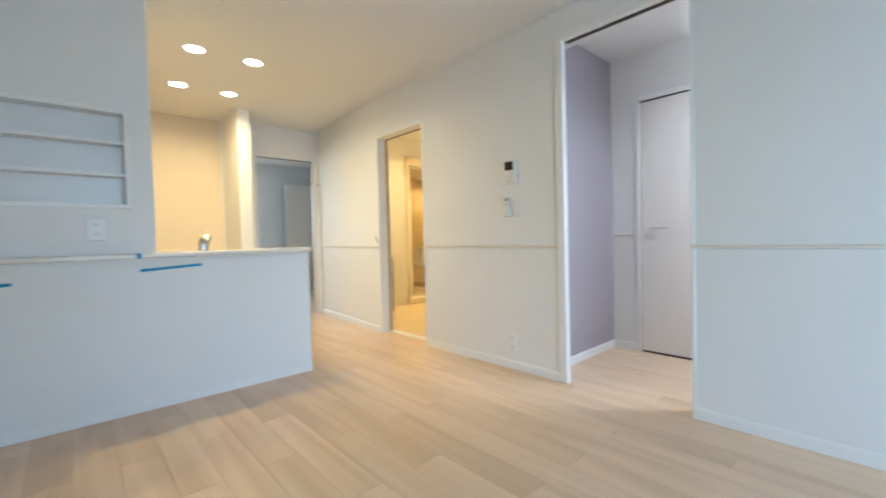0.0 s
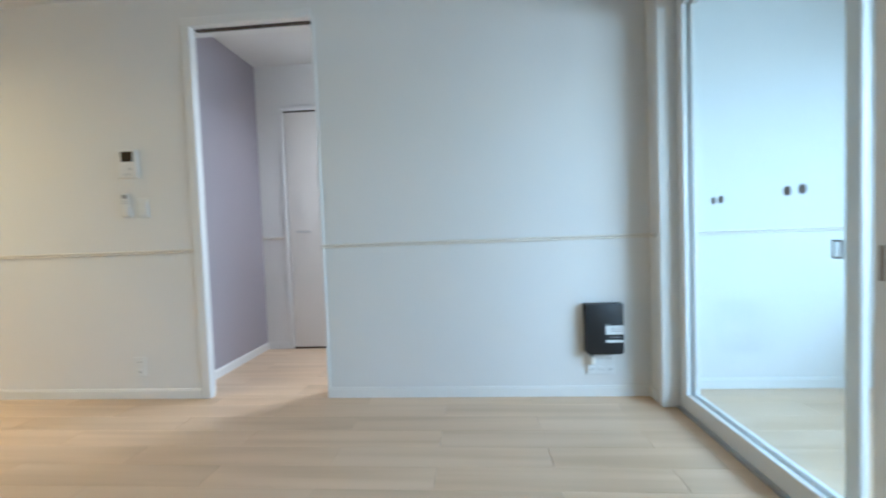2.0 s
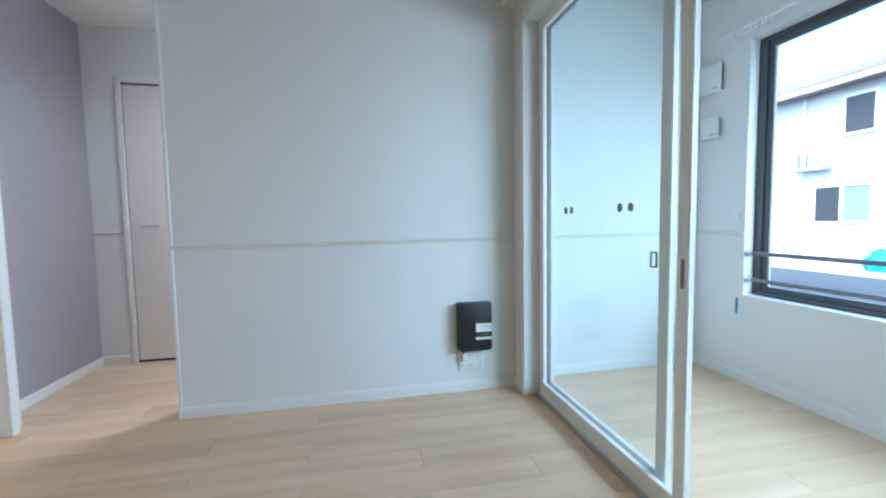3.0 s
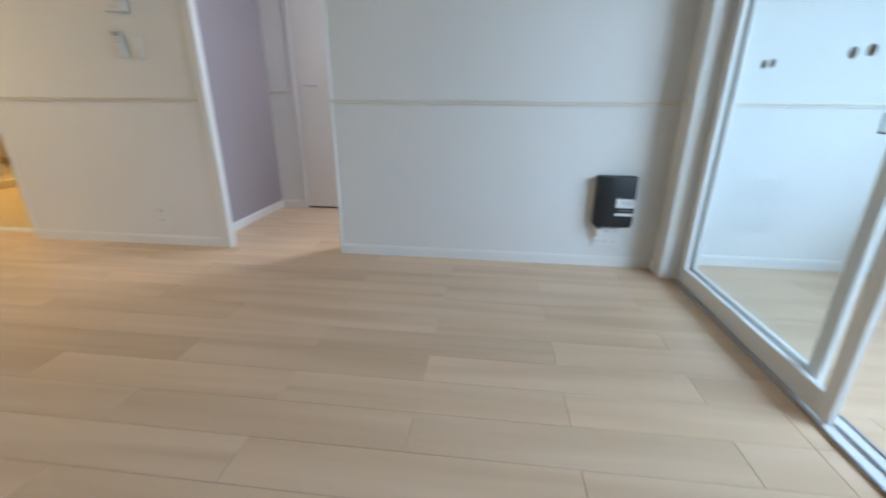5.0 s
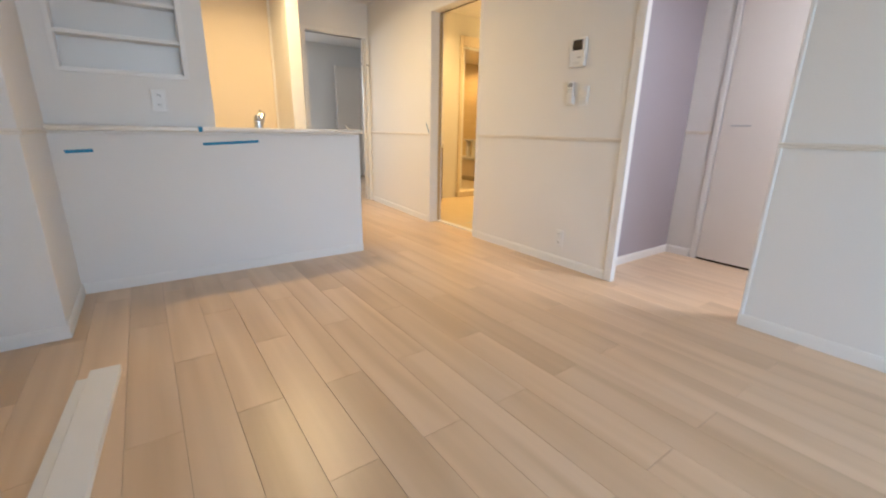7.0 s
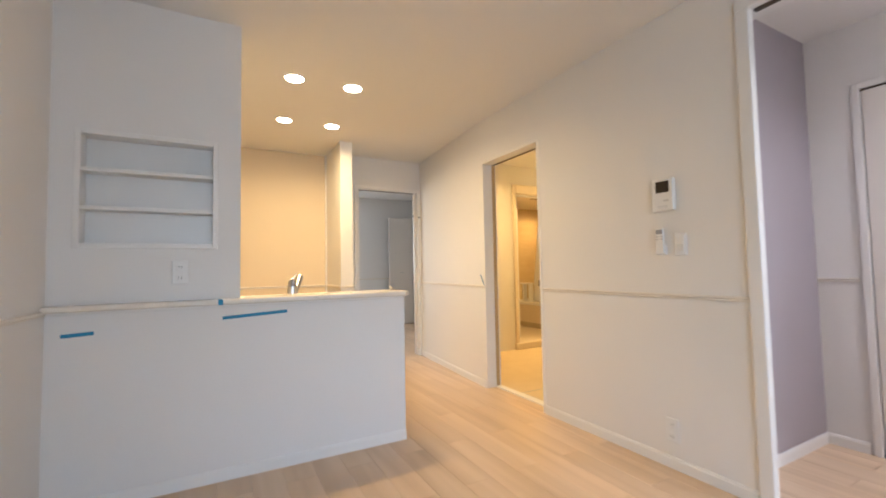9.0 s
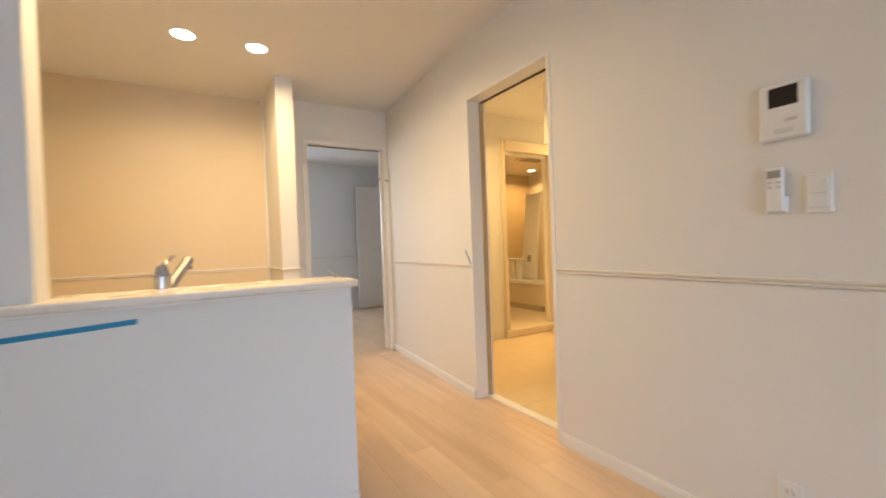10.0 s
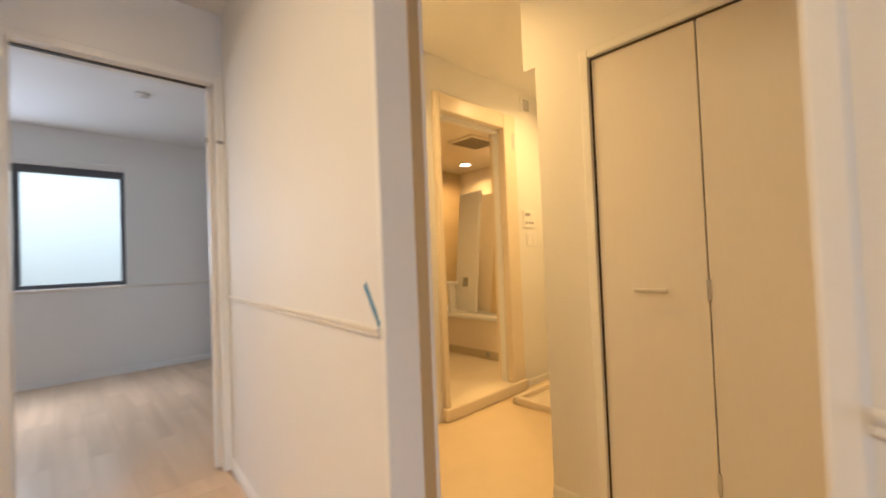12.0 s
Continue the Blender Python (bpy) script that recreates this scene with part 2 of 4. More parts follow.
def thing(name, x, y, z, label, category, group=""):
    ob = new(name)
    ob.location = (x, y, z)
    ob.empty_display_size = 0.1
    return tagged(ob, label, category, group)


def put(ob, parent):
    """Hang a part that was built in world places under its thing."""
    ob.parent = parent
    ob.matrix_parent_inverse = Matrix.Translation(parent.location).inverted()
    return ob


def structure(name, mat, items, label, category, bevel=0.0):
    return tagged(boxes(name, mat, items, bevel=bevel), label, category, kind="structure")


def strip(name, mat, axis, a, b, face, out, profile, z, label, category):
    """A moulding from a to b along an axis, on the wall face at the other coordinate, standing out to +1 or -1."""
    bm = bmesh.new()
    rings = []
    for s, at in zip((a, b), face if isinstance(face, tuple) else (face, face)):
        rings.append([bm.verts.new((at + out * d, s, z + h) if axis == "y" else (s, at + out * d, z + h)) for d, h in profile])
    k = len(profile)
    for i in range(k):
        bm.faces.new((rings[0][i], rings[0][(i + 1) % k], rings[1][(i + 1) % k], rings[1][i]))
    bm.faces.new(rings[0])
    bm.faces.new(rings[1])
    bmesh.ops.recalc_face_normals(bm, faces=bm.faces)
    return tagged(part(name, bm, mat), label, category, kind="structure")


DADO = [(0.001, 0.0), (0.006, 0.0), (0.008, 0.002), (0.008, 0.007), (0.005, 0.009), (0.008, 0.012), (0.011, 0.016), (0.011, 0.021), (0.008, 0.024), (0.001, 0.024)]
BASE = [(0.001, 0.0), (0.010, 0.0), (0.010, 0.048), (0.008, 0.050), (0.008, 0.056), (0.005, 0.060), (0.001, 0.060)]
ZR = 0.872


def dado(axis, a, b, face, out, z=ZR):
    strip("dado_rail", RAIL, axis, a, b, face, out, DADO, z, "ivory dado moulding running along the wallpaper", "trim")


def base(axis, a, b, face, out):
    strip("baseboard", TRIM, axis, a, b, face, out, BASE, 0.0, "low white baseboard at the foot of the wall", "baseboard")


# ---- structure: living room, kitchen, hall, sunroom ----
XL = -2.97      # wall on the kitchen's blind side
YC = 3.474      # front of the half wall
YE = 5.693       # wall with the bedroom door
YK = 5.85       # kitchen back wall
YW = -1.91      # window wall of the sunroom
structure("wall_living", PAPER, [(0, 0.12, -0.575, 1.25, 0, CEIL), (0, 0.12, 1.25, 2.01, 2.23, CEIL)], "white embossed wallpaper wall beside the hall opening", "wall")
structure("wall_pocket", PAPER, [(0, 0.10, 2.01, 2.24, 0, CEIL), (0, 0.22, 2.24, 3.385, 0, CEIL)], "white embossed wallpaper wall between two doorways", "wall")
wall_a = structure("wall_washroom_door", PAPER, [(0, 0.14, 3.385, 4.112, 1.997, CEIL), (0, 0.14, 4.112, YE, 0, CEIL)], "white embossed wallpaper wall by the washroom doorway", "wall")
for v in wall_a.data.vertices:
    if v.co.y > 5 and v.co.x < 0.1:
        v.co.x = 0.125       # this stretch of wall runs slightly out of square
structure("wall_end", PAPER, [(-0.87, -0.675, YE, YE + 0.12, 0, CEIL), (-0.675, 0.09, YE, YE + 0.12, 2.03, CEIL), (0.09, 0.22, YE, YE + 0.12, 0, CEIL)], "white wallpaper wall around the bedroom doorway", "wall")
structure("wall_pillar", PAPER, [(-0.995, -0.87, 5.203, YK + 0.1, 0, CEIL)], "white wallpapered stub wall at the kitchen's edge", "wall")
structure("wall_kitchen", BEIGE, [(XL - 0.1, -0.995, YK, YK + 0.1, 0, CEIL)], "light beige wallpaper wall behind the kitchen", "wall")
structure("wall_left", PAPER, [(XL - 0.12, XL, YW - 0.14, YK, 0, CEIL), (XL, -2.735, 2.87, YC + 0.14, 0, CEIL)], "white wallpaper side wall with a boxed-out pillar", "wall")
NX0, NX1, NZ0, NZ1 = -2.637, -2.085, 1.182, 1.712
structure("wall_niche", PAPER, [(-2.735, -1.968, YC, YC + 0.14, 0, NZ0), (-2.735, -1.968, YC, YC + 0.14, NZ1, CEIL), (-2.735, NX0, YC, YC + 0.14, NZ0, NZ1), (NX1, -1.968, YC, YC + 0.14, NZ0, NZ1), (NX0, NX1, YC + 0.095, YC + 0.14, NZ0, NZ1)], "white wallpaper wall with a recessed shelf niche", "wall")
structure("wall_counter", PAPER, [(-1.968, -1.04, YC, YC + 0.14, 0, 0.885)], "white wallpapered half wall under the bar counter", "wall")
# the stretch left of x -2.24 is unseen, added to shade the room's left side
structure("wall_partition", PAPER, [(-0.11, 0.12, -0.71, -0.575, 0, CEIL), (-2.24, -0.11, -0.71, -0.575, 2.10, CEIL), (XL, -2.24, -0.71, -0.575, 0, CEIL)], "white wallpaper wall around the glass sliding doors", "wall")
WX0, WX1, WZ0, WZ1 = -2.75, -0.25, 0.52, 2.0
structure("wall_window", PAPER, [(XL, WX0, YW - 0.14, YW, 0, CEIL), (WX1, 0.22, YW - 0.14, YW, 0, CEIL), (WX0, WX1, YW - 0.14, YW, 0, WZ0), (WX0, WX1, YW - 0.14, YW, WZ1, CEIL)], "white wallpaper wall around the sunroom window", "wall")
structure("wall_sunroom", PAPER, [(0.10, 0.22, YW, -0.71, 0, CEIL)], "white wallpaper side wall of the sunroom", "wall")
structure("wall_hall_mauve", PURPLE, [(0.10, 1.05, 2.16, 2.24, 0, CEIL)], "mauve grey accent wallpaper wall in the hall", "wall")
structure("wall_hall", PAPER, [(1.05, 1.15, -0.6, 1.25, 0, CEIL), (1.05, 1.15, 1.25, 1.94, 2.0, CEIL), (1.05, 1.15, 1.94, 2.24, 0, CEIL), (0.12, 1.05, -0.7, -0.6, 0, CEIL), (1.15, 1.2, 1.2, 2.0, 0, 2.05)], "white wallpaper wall around the hall closet door", "wall")
structure("ceiling", CEILING, [(XL - 0.12, 1.2, YW - 0.14, YK + 0.1, CEIL, CEIL + 0.1)], "matt white papered ceiling", "ceiling")

# ---- structure: washroom and bath ----
XW, YB = 1.012, 5.30
structure("wall_closet", PAPER, [(XW, XW + 0.1, 3.0, 3.38, 0, CEIL), (XW, XW + 0.1, 3.38, 4.105, 1.803, CEIL), (XW, XW + 0.1, 4.105, 4.348, 0, CEIL), (XW + 0.1, XW + 0.14, 3.3, 4.2, 0, 1.9)], "white wallpaper wall around the washroom closet", "wall")
structure("wall_soffit", PAPER, [(XW, 2.5, 4.348, 4.41, 1.86, CEIL), (XW + 0.1, 2.6, 4.25, 4.348, 0, CEIL)], "white boxed-out soffit over the washer place", "wall")
structure("wall_bath", PAPER, [(0.22, 1.275, YB, YB + 0.1, 0, CEIL), (1.275, 2.10, YB, YB + 0.1, 2.135, CEIL), (2.10, 2.62, YB, YB + 0.1, 0, CEIL)], "white wallpaper wall around the bathroom door", "wall")
structure("wall_washroom", PAPER, [(2.5, 2.6, 4.348, YB, 0, CEIL), (0.22, XW, 2.9, 3.0, 0, CEIL)], "white wallpaper wall closing the washroom", "wall")
structure("ceiling_washroom", CEILING, [(1.2, 2.6, 2.9, YB + 0.1, CEIL, CEIL + 0.1)], "white papered washroom ceiling", "ceiling")
structure("floor_washroom", VINYL, [(0.135, 2.55, 3.0, YB + 0.02, -0.05, 0.006)], "cream mottled vinyl sheet floor", "floor")
structure("wall_bathroom", BATHW, [(1.2, 1.28, YB + 0.1, 7.15, 0, 2.15), (3.4, 3.48, YB + 0.1, 7.15, 0, 2.15), (2.62, 3.48, YB, YB + 0.1, 0, 2.15)], "glossy cream bathroom wall panels", "wall")
structure("wall_bathroom_accent", STONE, [(1.2, 3.48, 7.15, 7.23, 0, 2.15)], "tan stone-patterned bathroom wall panel", "wall")
structure("ceiling_bathroom", BATHW, [(1.2, 3.48, YB + 0.1, 7.23, 2.15, 2.25)], "smooth cream bathroom ceiling", "ceiling")
structure("floor_bathroom", BATHW, [(1.28, 3.4, YB + 0.1, 7.15, -0.05, 0.05)], "cream bathroom floor pan", "floor")

# ---- structure: bedroom ----
Y2 = 8.70
structure("wall_bedroom_window", PAPER, [(-2.6, -1.55, Y2, Y2 + 0.14, 0, 2.44), (-0.005, 1.75, Y2, Y2 + 0.14, 0, 2.44), (-1.55, -0.005, Y2, Y2 + 0.14, 0, 0.905), (-1.55, -0.005, Y2, Y2 + 0.14, 2.07, 2.44)], "white wallpaper wall around the bedroom window", "wall")
structure("wall_bedroom", PAPER, [(-2.6, -2.5, YE + 0.26, Y2, 0, 2.44), (1.65, 1.75, YE + 0.26, Y2, 0, 2.44), (0.22, 1.75, YE + 0.12, YE + 0.26, 0, 2.44), (-2.6, -0.88, YK + 0.1, YK + 0.26, 0, 2.44), (-1.01, -0.9, YE + 0.12, YK + 0.2, 0, 2.44)], "white wallpaper bedroom wall", "wall")
structure("ceiling_bedroom", CEILING, [(-2.6, 1.75, YE + 0.12, Y2 + 0.14, 2.44, 2.5)], "white papered bedroom ceiling", "ceiling")

# skirtings and dado rails
base("y", -0.575, 1.25, 0, -1), dado("y", -0.575, 1.25, 0, -1)
base("y", 2.025, 3.357, 0, -1), dado("y", 2.025, 3.357, 0, -1)
base("y", 4.112, YE, (0.0, 0.125), -1), dado("y", 4.112, YE, (0.0, 0.125), -1)
base("x", -0.87, -0.705, YE, -1), dado("x", -0.87, -0.705, YE, -1)
base("x", -1.006, -0.859, 5.203, -1), dado("x", -1.006, -0.859, 5.203, -1)
base("y", 5.203, YE, -0.87, 1), dado("y", 5.203, YE, -0.87, 1)
dado("y", 5.203, YK, -0.995, -1), base("y", 5.203, YK, -0.995, -1)
dado("x", XL, -0.995, YK, -1), base("x", XL, -0.995, YK, -1)
base("x", -2.735, -1.04, YC, -1)
base("y", 2.87, YC, -2.735, 1), dado("y", 2.86, YC, -2.735, 1)
base("x", XL, -2.726, 2.87, -1), dado("x", XL, -2.722, 2.87, -1)
base("y", -0.575, 2.87, XL, 1), dado("y", -0.575, 2.87, XL, 1)
base("x", XL, -2.29, -0.575, 1), dado("x", XL, -2.29, -0.575, 1)
base("x", -0.09, 0, -0.575, 1), dado("x", -0.09, 0, -0.575, 1)
base("y", YW, -0.71, 0.10, -1), dado("y", YW, -0.71, 0.10, -1)
base("x", XL, 0.10, YW, 1), dado("x", WX1 + 0.005, 0.10, YW, 1)
base("x", 0.10, 1.05, 2.16, -1)
base("y", 1.975, 2.16, 1.05, -1), dado("y", 1.975, 2.16, 1.05, -1, 0.93)
base("x", -2.5, 1.65, Y2, -1), dado("x", -2.5, 1.65, Y2, -1)
base("y", 4.14, 4.348, XW, -1)

# ---- door frames ----
def bm_of(items, bevel=0.0):
    bm = bmesh.new()
    for it in items:
        box(bm, *it, bevel=bevel)
    return bm


def door_frame(name, label, pieces, slots=(), strips=()):
    t = tagged(new(name), label, "door frame", kind="structure")
    for n, it in pieces:
        part(n, bm_of([it], 0.003), TRIM, t)
    # solid dark strips paint the shade inside track slots and door gaps
    for it in slots:
        part("gap_shade", bm_of([it]), GAP, t, "dark strip painting the shade in a track slot or door gap")
    # thin tan strip down the inner face of a post
    for it in strips:
        part("tan_post_strip", bm_of([it]), TANSTRIP, t, "tan strip on the door post")
    return t


door_frame("door_frame_hall", "white painted frame of the open hall doorway", [("post", (-0.014, 0.03, 1.967, 2.022, 0, 2.18)), ("header", (-0.014, 0.13, 1.252, 2.022, 2.18, 2.228)), ("jamb", (-0.006, 0.13, 1.235, 1.252, 0, 2.18))],
           [(0.03, 0.06, 1.255, 1.965, 2.174, 2.1802)])
door_frame("door_frame_washroom", "white lining of the open washroom doorway", [("post", (-0.003, 0.143, 4.092, 4.112, 0, 1.977)), ("header", (-0.003, 0.143, 3.387, 4.112, 1.977, 1.997)), ("jamb", (0.205, 0.24, 3.371, 3.385, 0, 1.977)), ("post", (-0.004, 0.10, 3.358, 3.3875, 0, 1.9965)), ("threshold", (0.085, 0.145, 3.387, 4.092, -0.02, 0.012))],
           [(0.100, 0.122, 3.387, 4.092, 1.974, 1.9775)], [(0.092, 0.124, 4.087, 4.0925, 0.012, 1.971)])
door_frame("door_frame_bedroom", "pale casing of the open bedroom doorway", [("post", (-0.71, -0.66, YE - 0.012, YE + 0.13, 0, 2.035)), ("post", (0.085, 0.124, YE - 0.012, YE + 0.13, 0, 2.035)), ("header", (-0.66, 0.085, YE - 0.012, YE + 0.13, 1.998, 2.035))],
           [(-0.655, 0.062, YE + 0.05, YE + 0.075, 1.993, 1.9985)])
bd = thing("sliding_door", 0.03, YE + 0.06, 0, "white sliding bedroom door slid open into its pocket", "door")
put(part("leaf", bm_of([(0.062, 0.0845, YE + 0.045, YE + 0.08, 0.008, 1.992)], 0.002), DOORW), bd)
put(part("edge_pull", bm_of([(0.054, 0.062, YE + 0.052, YE + 0.072, 1.70, 1.73)], 0.002), GREYP), bd)
lk = thing("door_bumper", 0.04, YE - 0.02, 1.68, "small grey bumper on the bedroom door casing", "bumper")
put(part("bumper_body", bm_of([(0.086, 0.121, YE - 0.021, YE - 0.0125, 1.685, 1.70)], 0.002), GREYP), lk)

# ---- hall closet ----
door_frame("door_frame_closet", "narrow white frame around the hall closet door", [("post", (1.035, 1.12, 1.925, 1.96, 0, 2.03)), ("post", (1.035, 1.12, 1.235, 1.27, 0, 2.03)), ("header", (1.035, 1.12, 1.27, 1.925, 1.995, 2.03))], [(1.05, 1.08, 1.27, 1.925, 1.983, 1.9955), (1.05, 1.08, 1.27, 1.925, 0.0, 0.014)])
hd = thing("closet_door", 1.06, 1.6, 0.015, "white flush closet door with a slim bar handle, shut", "door")
hd_leaf = put(part("leaf", bm_of([(1.044, 1.075, 1.275, 1.918, 0.016, 1.982)], 0.002), DOORW), hd)


def bar_handle(parent, x, y0, y1, z):
    bm = bmesh.new()
    box(bm, x - 0.028, x - 0.018, y0, y1, z - 0.006, z + 0.006, 0.002)
    for y in (y0 + 0.012, y1 - 0.012):
        cyl(bm, (x - 0.02, y, z), (x, y, z), 0.005, seg=10)
    part("handle", bm, STEEL, parent, "slim satin bar handle")


bar_handle(hd_leaf, 1.044, 1.73, 1.85, 0.99)

# ---- bar counter and recessed shelves ----
ct = thing("bar_counter", -1.9, YC, 0.885, "ivory laminate bar top with a chamfered end", "counter")
bm = bmesh.new()
YF, YR = YC - 0.062, YC + 0.235
outline = [(-2.733, YF), (-1.055, YF), (-1.018, YF + 0.037), (-1.018, YR - 0.02), (-1.038, YR), (-1.966, YR), (-1.966, YC - 0.001), (-2.733, YC - 0.001)]
lo = [bm.verts.new((x, y, 0.886)) for x, y in outline]
hi = [bm.verts.new((x, y, 0.914)) for x, y in outline]
k = len(outline)
bm.faces.new(hi)
bm.faces.new(lo[::-1])
for i in range(k):
    bm.faces.new((lo[i], lo[(i + 1) % k], hi[(i + 1) % k], hi[i]))
bmesh.ops.recalc_face_normals(bm, faces=bm.faces)
bmesh.ops.bevel(bm, geom=[e for e in bm.edges if abs(e.verts[0].co.z - e.verts[1].co.z) < 1e-4], offset=0.006, segments=3, affect="EDGES", profile=0.5)
put(smooth(part("counter_board", bm, COUNTER)), ct)
put(part("edge_band", bm_of([(-2.73, -1.062, YF - 0.0022, YF + 0.0005, 0.893, 0.907)], 0.0008), COUNTER, None, "thin ivory edge band"), ct)
put(part("scribe_strip", bm_of([(-2.73, -1.05, YC - 0.010, YC - 0.0008, 0.872, 0.8858)], 0.002), TRIM, None, "white cover strip under the board"), ct)

ns = thing("wall_shelf", (NX0 + NX1) / 2, YC, NZ0, "white built-in niche with two thin shelves, empty", "shelf")
put(part("back_panel", bm_of([(NX0 + 0.002, NX1 - 0.002, YC + 0.089, YC + 0.094, NZ0 + 0.002, NZ1 - 0.002)]), WHITEP, None, "pale bluish white back panel"), ns)
for it in ((NX0 - 0.012, NX0 + 0.012, YC - 0.006, YC + 0.088, NZ0 - 0.012, NZ1 + 0.012), (NX1 - 0.012, NX1 + 0.012, YC - 0.006, YC + 0.088, NZ0 - 0.012, NZ1 + 0.012)):
    put(part("side", bm_of([it], 0.002), TRIM), ns)
for it in ((NX0 + 0.0125, NX1 - 0.0125, YC - 0.006, YC + 0.088, NZ1 - 0.012, NZ1 + 0.012), (NX0 + 0.0125, NX1 - 0.0125, YC - 0.006, YC + 0.088, NZ0 - 0.012, NZ0 + 0.012)):
    put(part("rail", bm_of([it], 0.002), TRIM), ns)
for z in (1.349, 1.528):
    put(part("shelf_board", bm_of([(NX0 + 0.0125, NX1 - 0.0125, YC - 0.002, YC + 0.088, z, z + 0.018)], 0.002), TRIM), ns)


# ---- strips of tape ----
def tape(p0, p1, wide, normal, mat, label):
    p0, p1, n = Vector(p0), Vector(p1), Vector(normal)
    d = (p1 - p0).normalized()
    s = n.cross(d) * wide / 2
    bm = bmesh.new()
    steps = 6
    rows = []
    for i in range(steps + 1):
        c = p0.lerp(p1, i / steps) + n * (0.0012 + 0.0006 * math.sin(i * 2.3))
        rows.append((bm.verts.new(c - s + d * random.uniform(-.002, .002)), bm.verts.new(c + s + d * random.uniform(-.002, .002))))
    for i in range(steps):
        bm.faces.new((rows[i][0], rows[i][1], rows[i + 1][1], rows[i + 1][0]))
    ext = bmesh.ops.extrude_face_region(bm, geom=list(bm.faces))
    bmesh.ops.translate(bm, vec=-n * 0.0008, verts=[v for v in ext["geom"] if isinstance(v, bmesh.types.BMVert)])
    bmesh.ops.recalc_face_normals(bm, faces=bm.faces)
    return tagged(part("masking_tape", bm, mat), label, "tape", "strips of masking tape")


tape((-2.05, YC, 0.815), (-1.735, YC, 0.832), 0.017, (0, -1, 0), BLUE, "long blue masking tape strip under the bar top")
tape((-2.68, YC, 0.778), (-2.565, YC, 0.784), 0.017, (0, -1, 0), BLUE, "short blue masking tape strip under the ledge")
tape((-2.058, YF - 0.0026, 0.884), (-2.058, YF - 0.0026, 0.917), 0.022, (0, -1, 0), BLUE, "scrap of blue masking tape on the ledge's edge")
tape((0.0052, 4.178, 0.990), (0.0006, 4.112, 0.893), 0.015, (-1, 0, 0), DENIM, "slanted dark blue masking tape on the wallpaper")
tape((-0.215, YW, 0.405), (-0.215, YW, 0.50), 0.016, (0, 1, 0), BLUE, "upright blue masking tape strip under the window")


# a curl of paper tape standing on the bar top
bm = bmesh.new()
curl = []
for i in range(9):
    a = i / 8 * 2.2
    curl.append([bm.verts.new((-1.075 + 0.016 * math.cos(a) * k, 3.60 + dy + 0.004 * a, 0.915 + 0.014 * a * (0.6 + 0.4 * k))) for k, dy in ((1.0, 0.0), (1.0, 0.024), (0.92, 0.024), (0.92, 0.0))])
for p, q in zip(curl, curl[1:]):
    for i in range(4):
        bm.faces.new((p[i], p[(i + 1) % 4], q[(i + 1) % 4], q[i]))
bm.faces.new(curl[0])
bm.faces.new(curl[-1])
bmesh.ops.recalc_face_normals(bm, faces=bm.faces)
tagged(part("paper_tape", bm, COUNTER), "curl of cream paper tape standing on the bar top", "tape")


# ---- small electrical fittings on the x = 0 wall ----
def plate_thing(name, label, category, y0, y1, z0, z1, x=0.0, depth=0.008, group=""):
    t = thing(name, x, (y0 + y1) / 2, z0, label, category, group)
    put(part("plate", bm_of([(x - depth, x - 0.0005, y0, y1, z0, z1)], 0.003), WHITEP), t)
    return t


ic = thing("intercom_monitor", -0.01, 2.43, 1.325, "white wall intercom with a small dark screen", "intercom")
housing = put(part("housing", bm_of([(-0.020, -0.0005, 2.338, 2.462, 1.325, 1.497)], 0.006), WHITEP), ic)
part("screen", bm_of([(-0.0212, -0.0195, 2.362, 2.436, 1.424, 1.484)], 0.0008), SCREEN, housing, "dark brown glossy screen")
for y, w in ((2.38, 0.03), (2.42, 0.022)):
    part("button", bm_of([(-0.0215, -0.0195, y - w / 2, y + w / 2, 1.376, 1.386)], 0.001), PALEGREY if w > 0.025 else WHITEP, housing)
part("speaker_slot", bm_of([(-0.0210, -0.0195, 2.375, 2.425, 1.343 + i * 0.005, 1.345 + i * 0.005) for i in range(3)]), PALEGREY, housing)
rc = thing("remote_control", -0.01, 2.44, 1.095, "white remote control in a wall holder", "remote control")
put(part("holder", bm_of([(-0.010, -0.0005, 2.398, 2.456, 1.098, 1.15)], 0.003), WHITEP), rc)
remote_body = put(part("remote_body", bm_of([(-0.020, -0.0105, 2.403, 2.451, 1.102, 1.240)], 0.004), WHITEP), rc)
part("display", bm_of([(-0.0212, -0.0195, 2.409, 2.445, 1.208, 1.231)], 0.0008), GREYP, remote_body, "small grey display")
for i, (y, z) in enumerate(((2.415, 1.194), (2.439, 1.194), (2.415, 1.180), (2.439, 1.180))):
    part("key", bm_of([(-0.0212, -0.0195, y - 0.007, y + 0.007, z - 0.004, z + 0.004)], 0.0008), PALEGREY, remote_body)
sw = plate_thing("light_switch", "white rocker light switch beside the remote control", "switch", 2.292, 2.356, 1.092, 1.208)
put(part("rocker", bm_of([(-0.0115, -0.0078, 2.301, 2.347, 1.107, 1.148)], 0.0015), WHITEP), sw)
put(part("rocker", bm_of([(-0.0115, -0.0078, 2.301, 2.347, 1.15, 1.192)], 0.0015), WHITEP), sw)


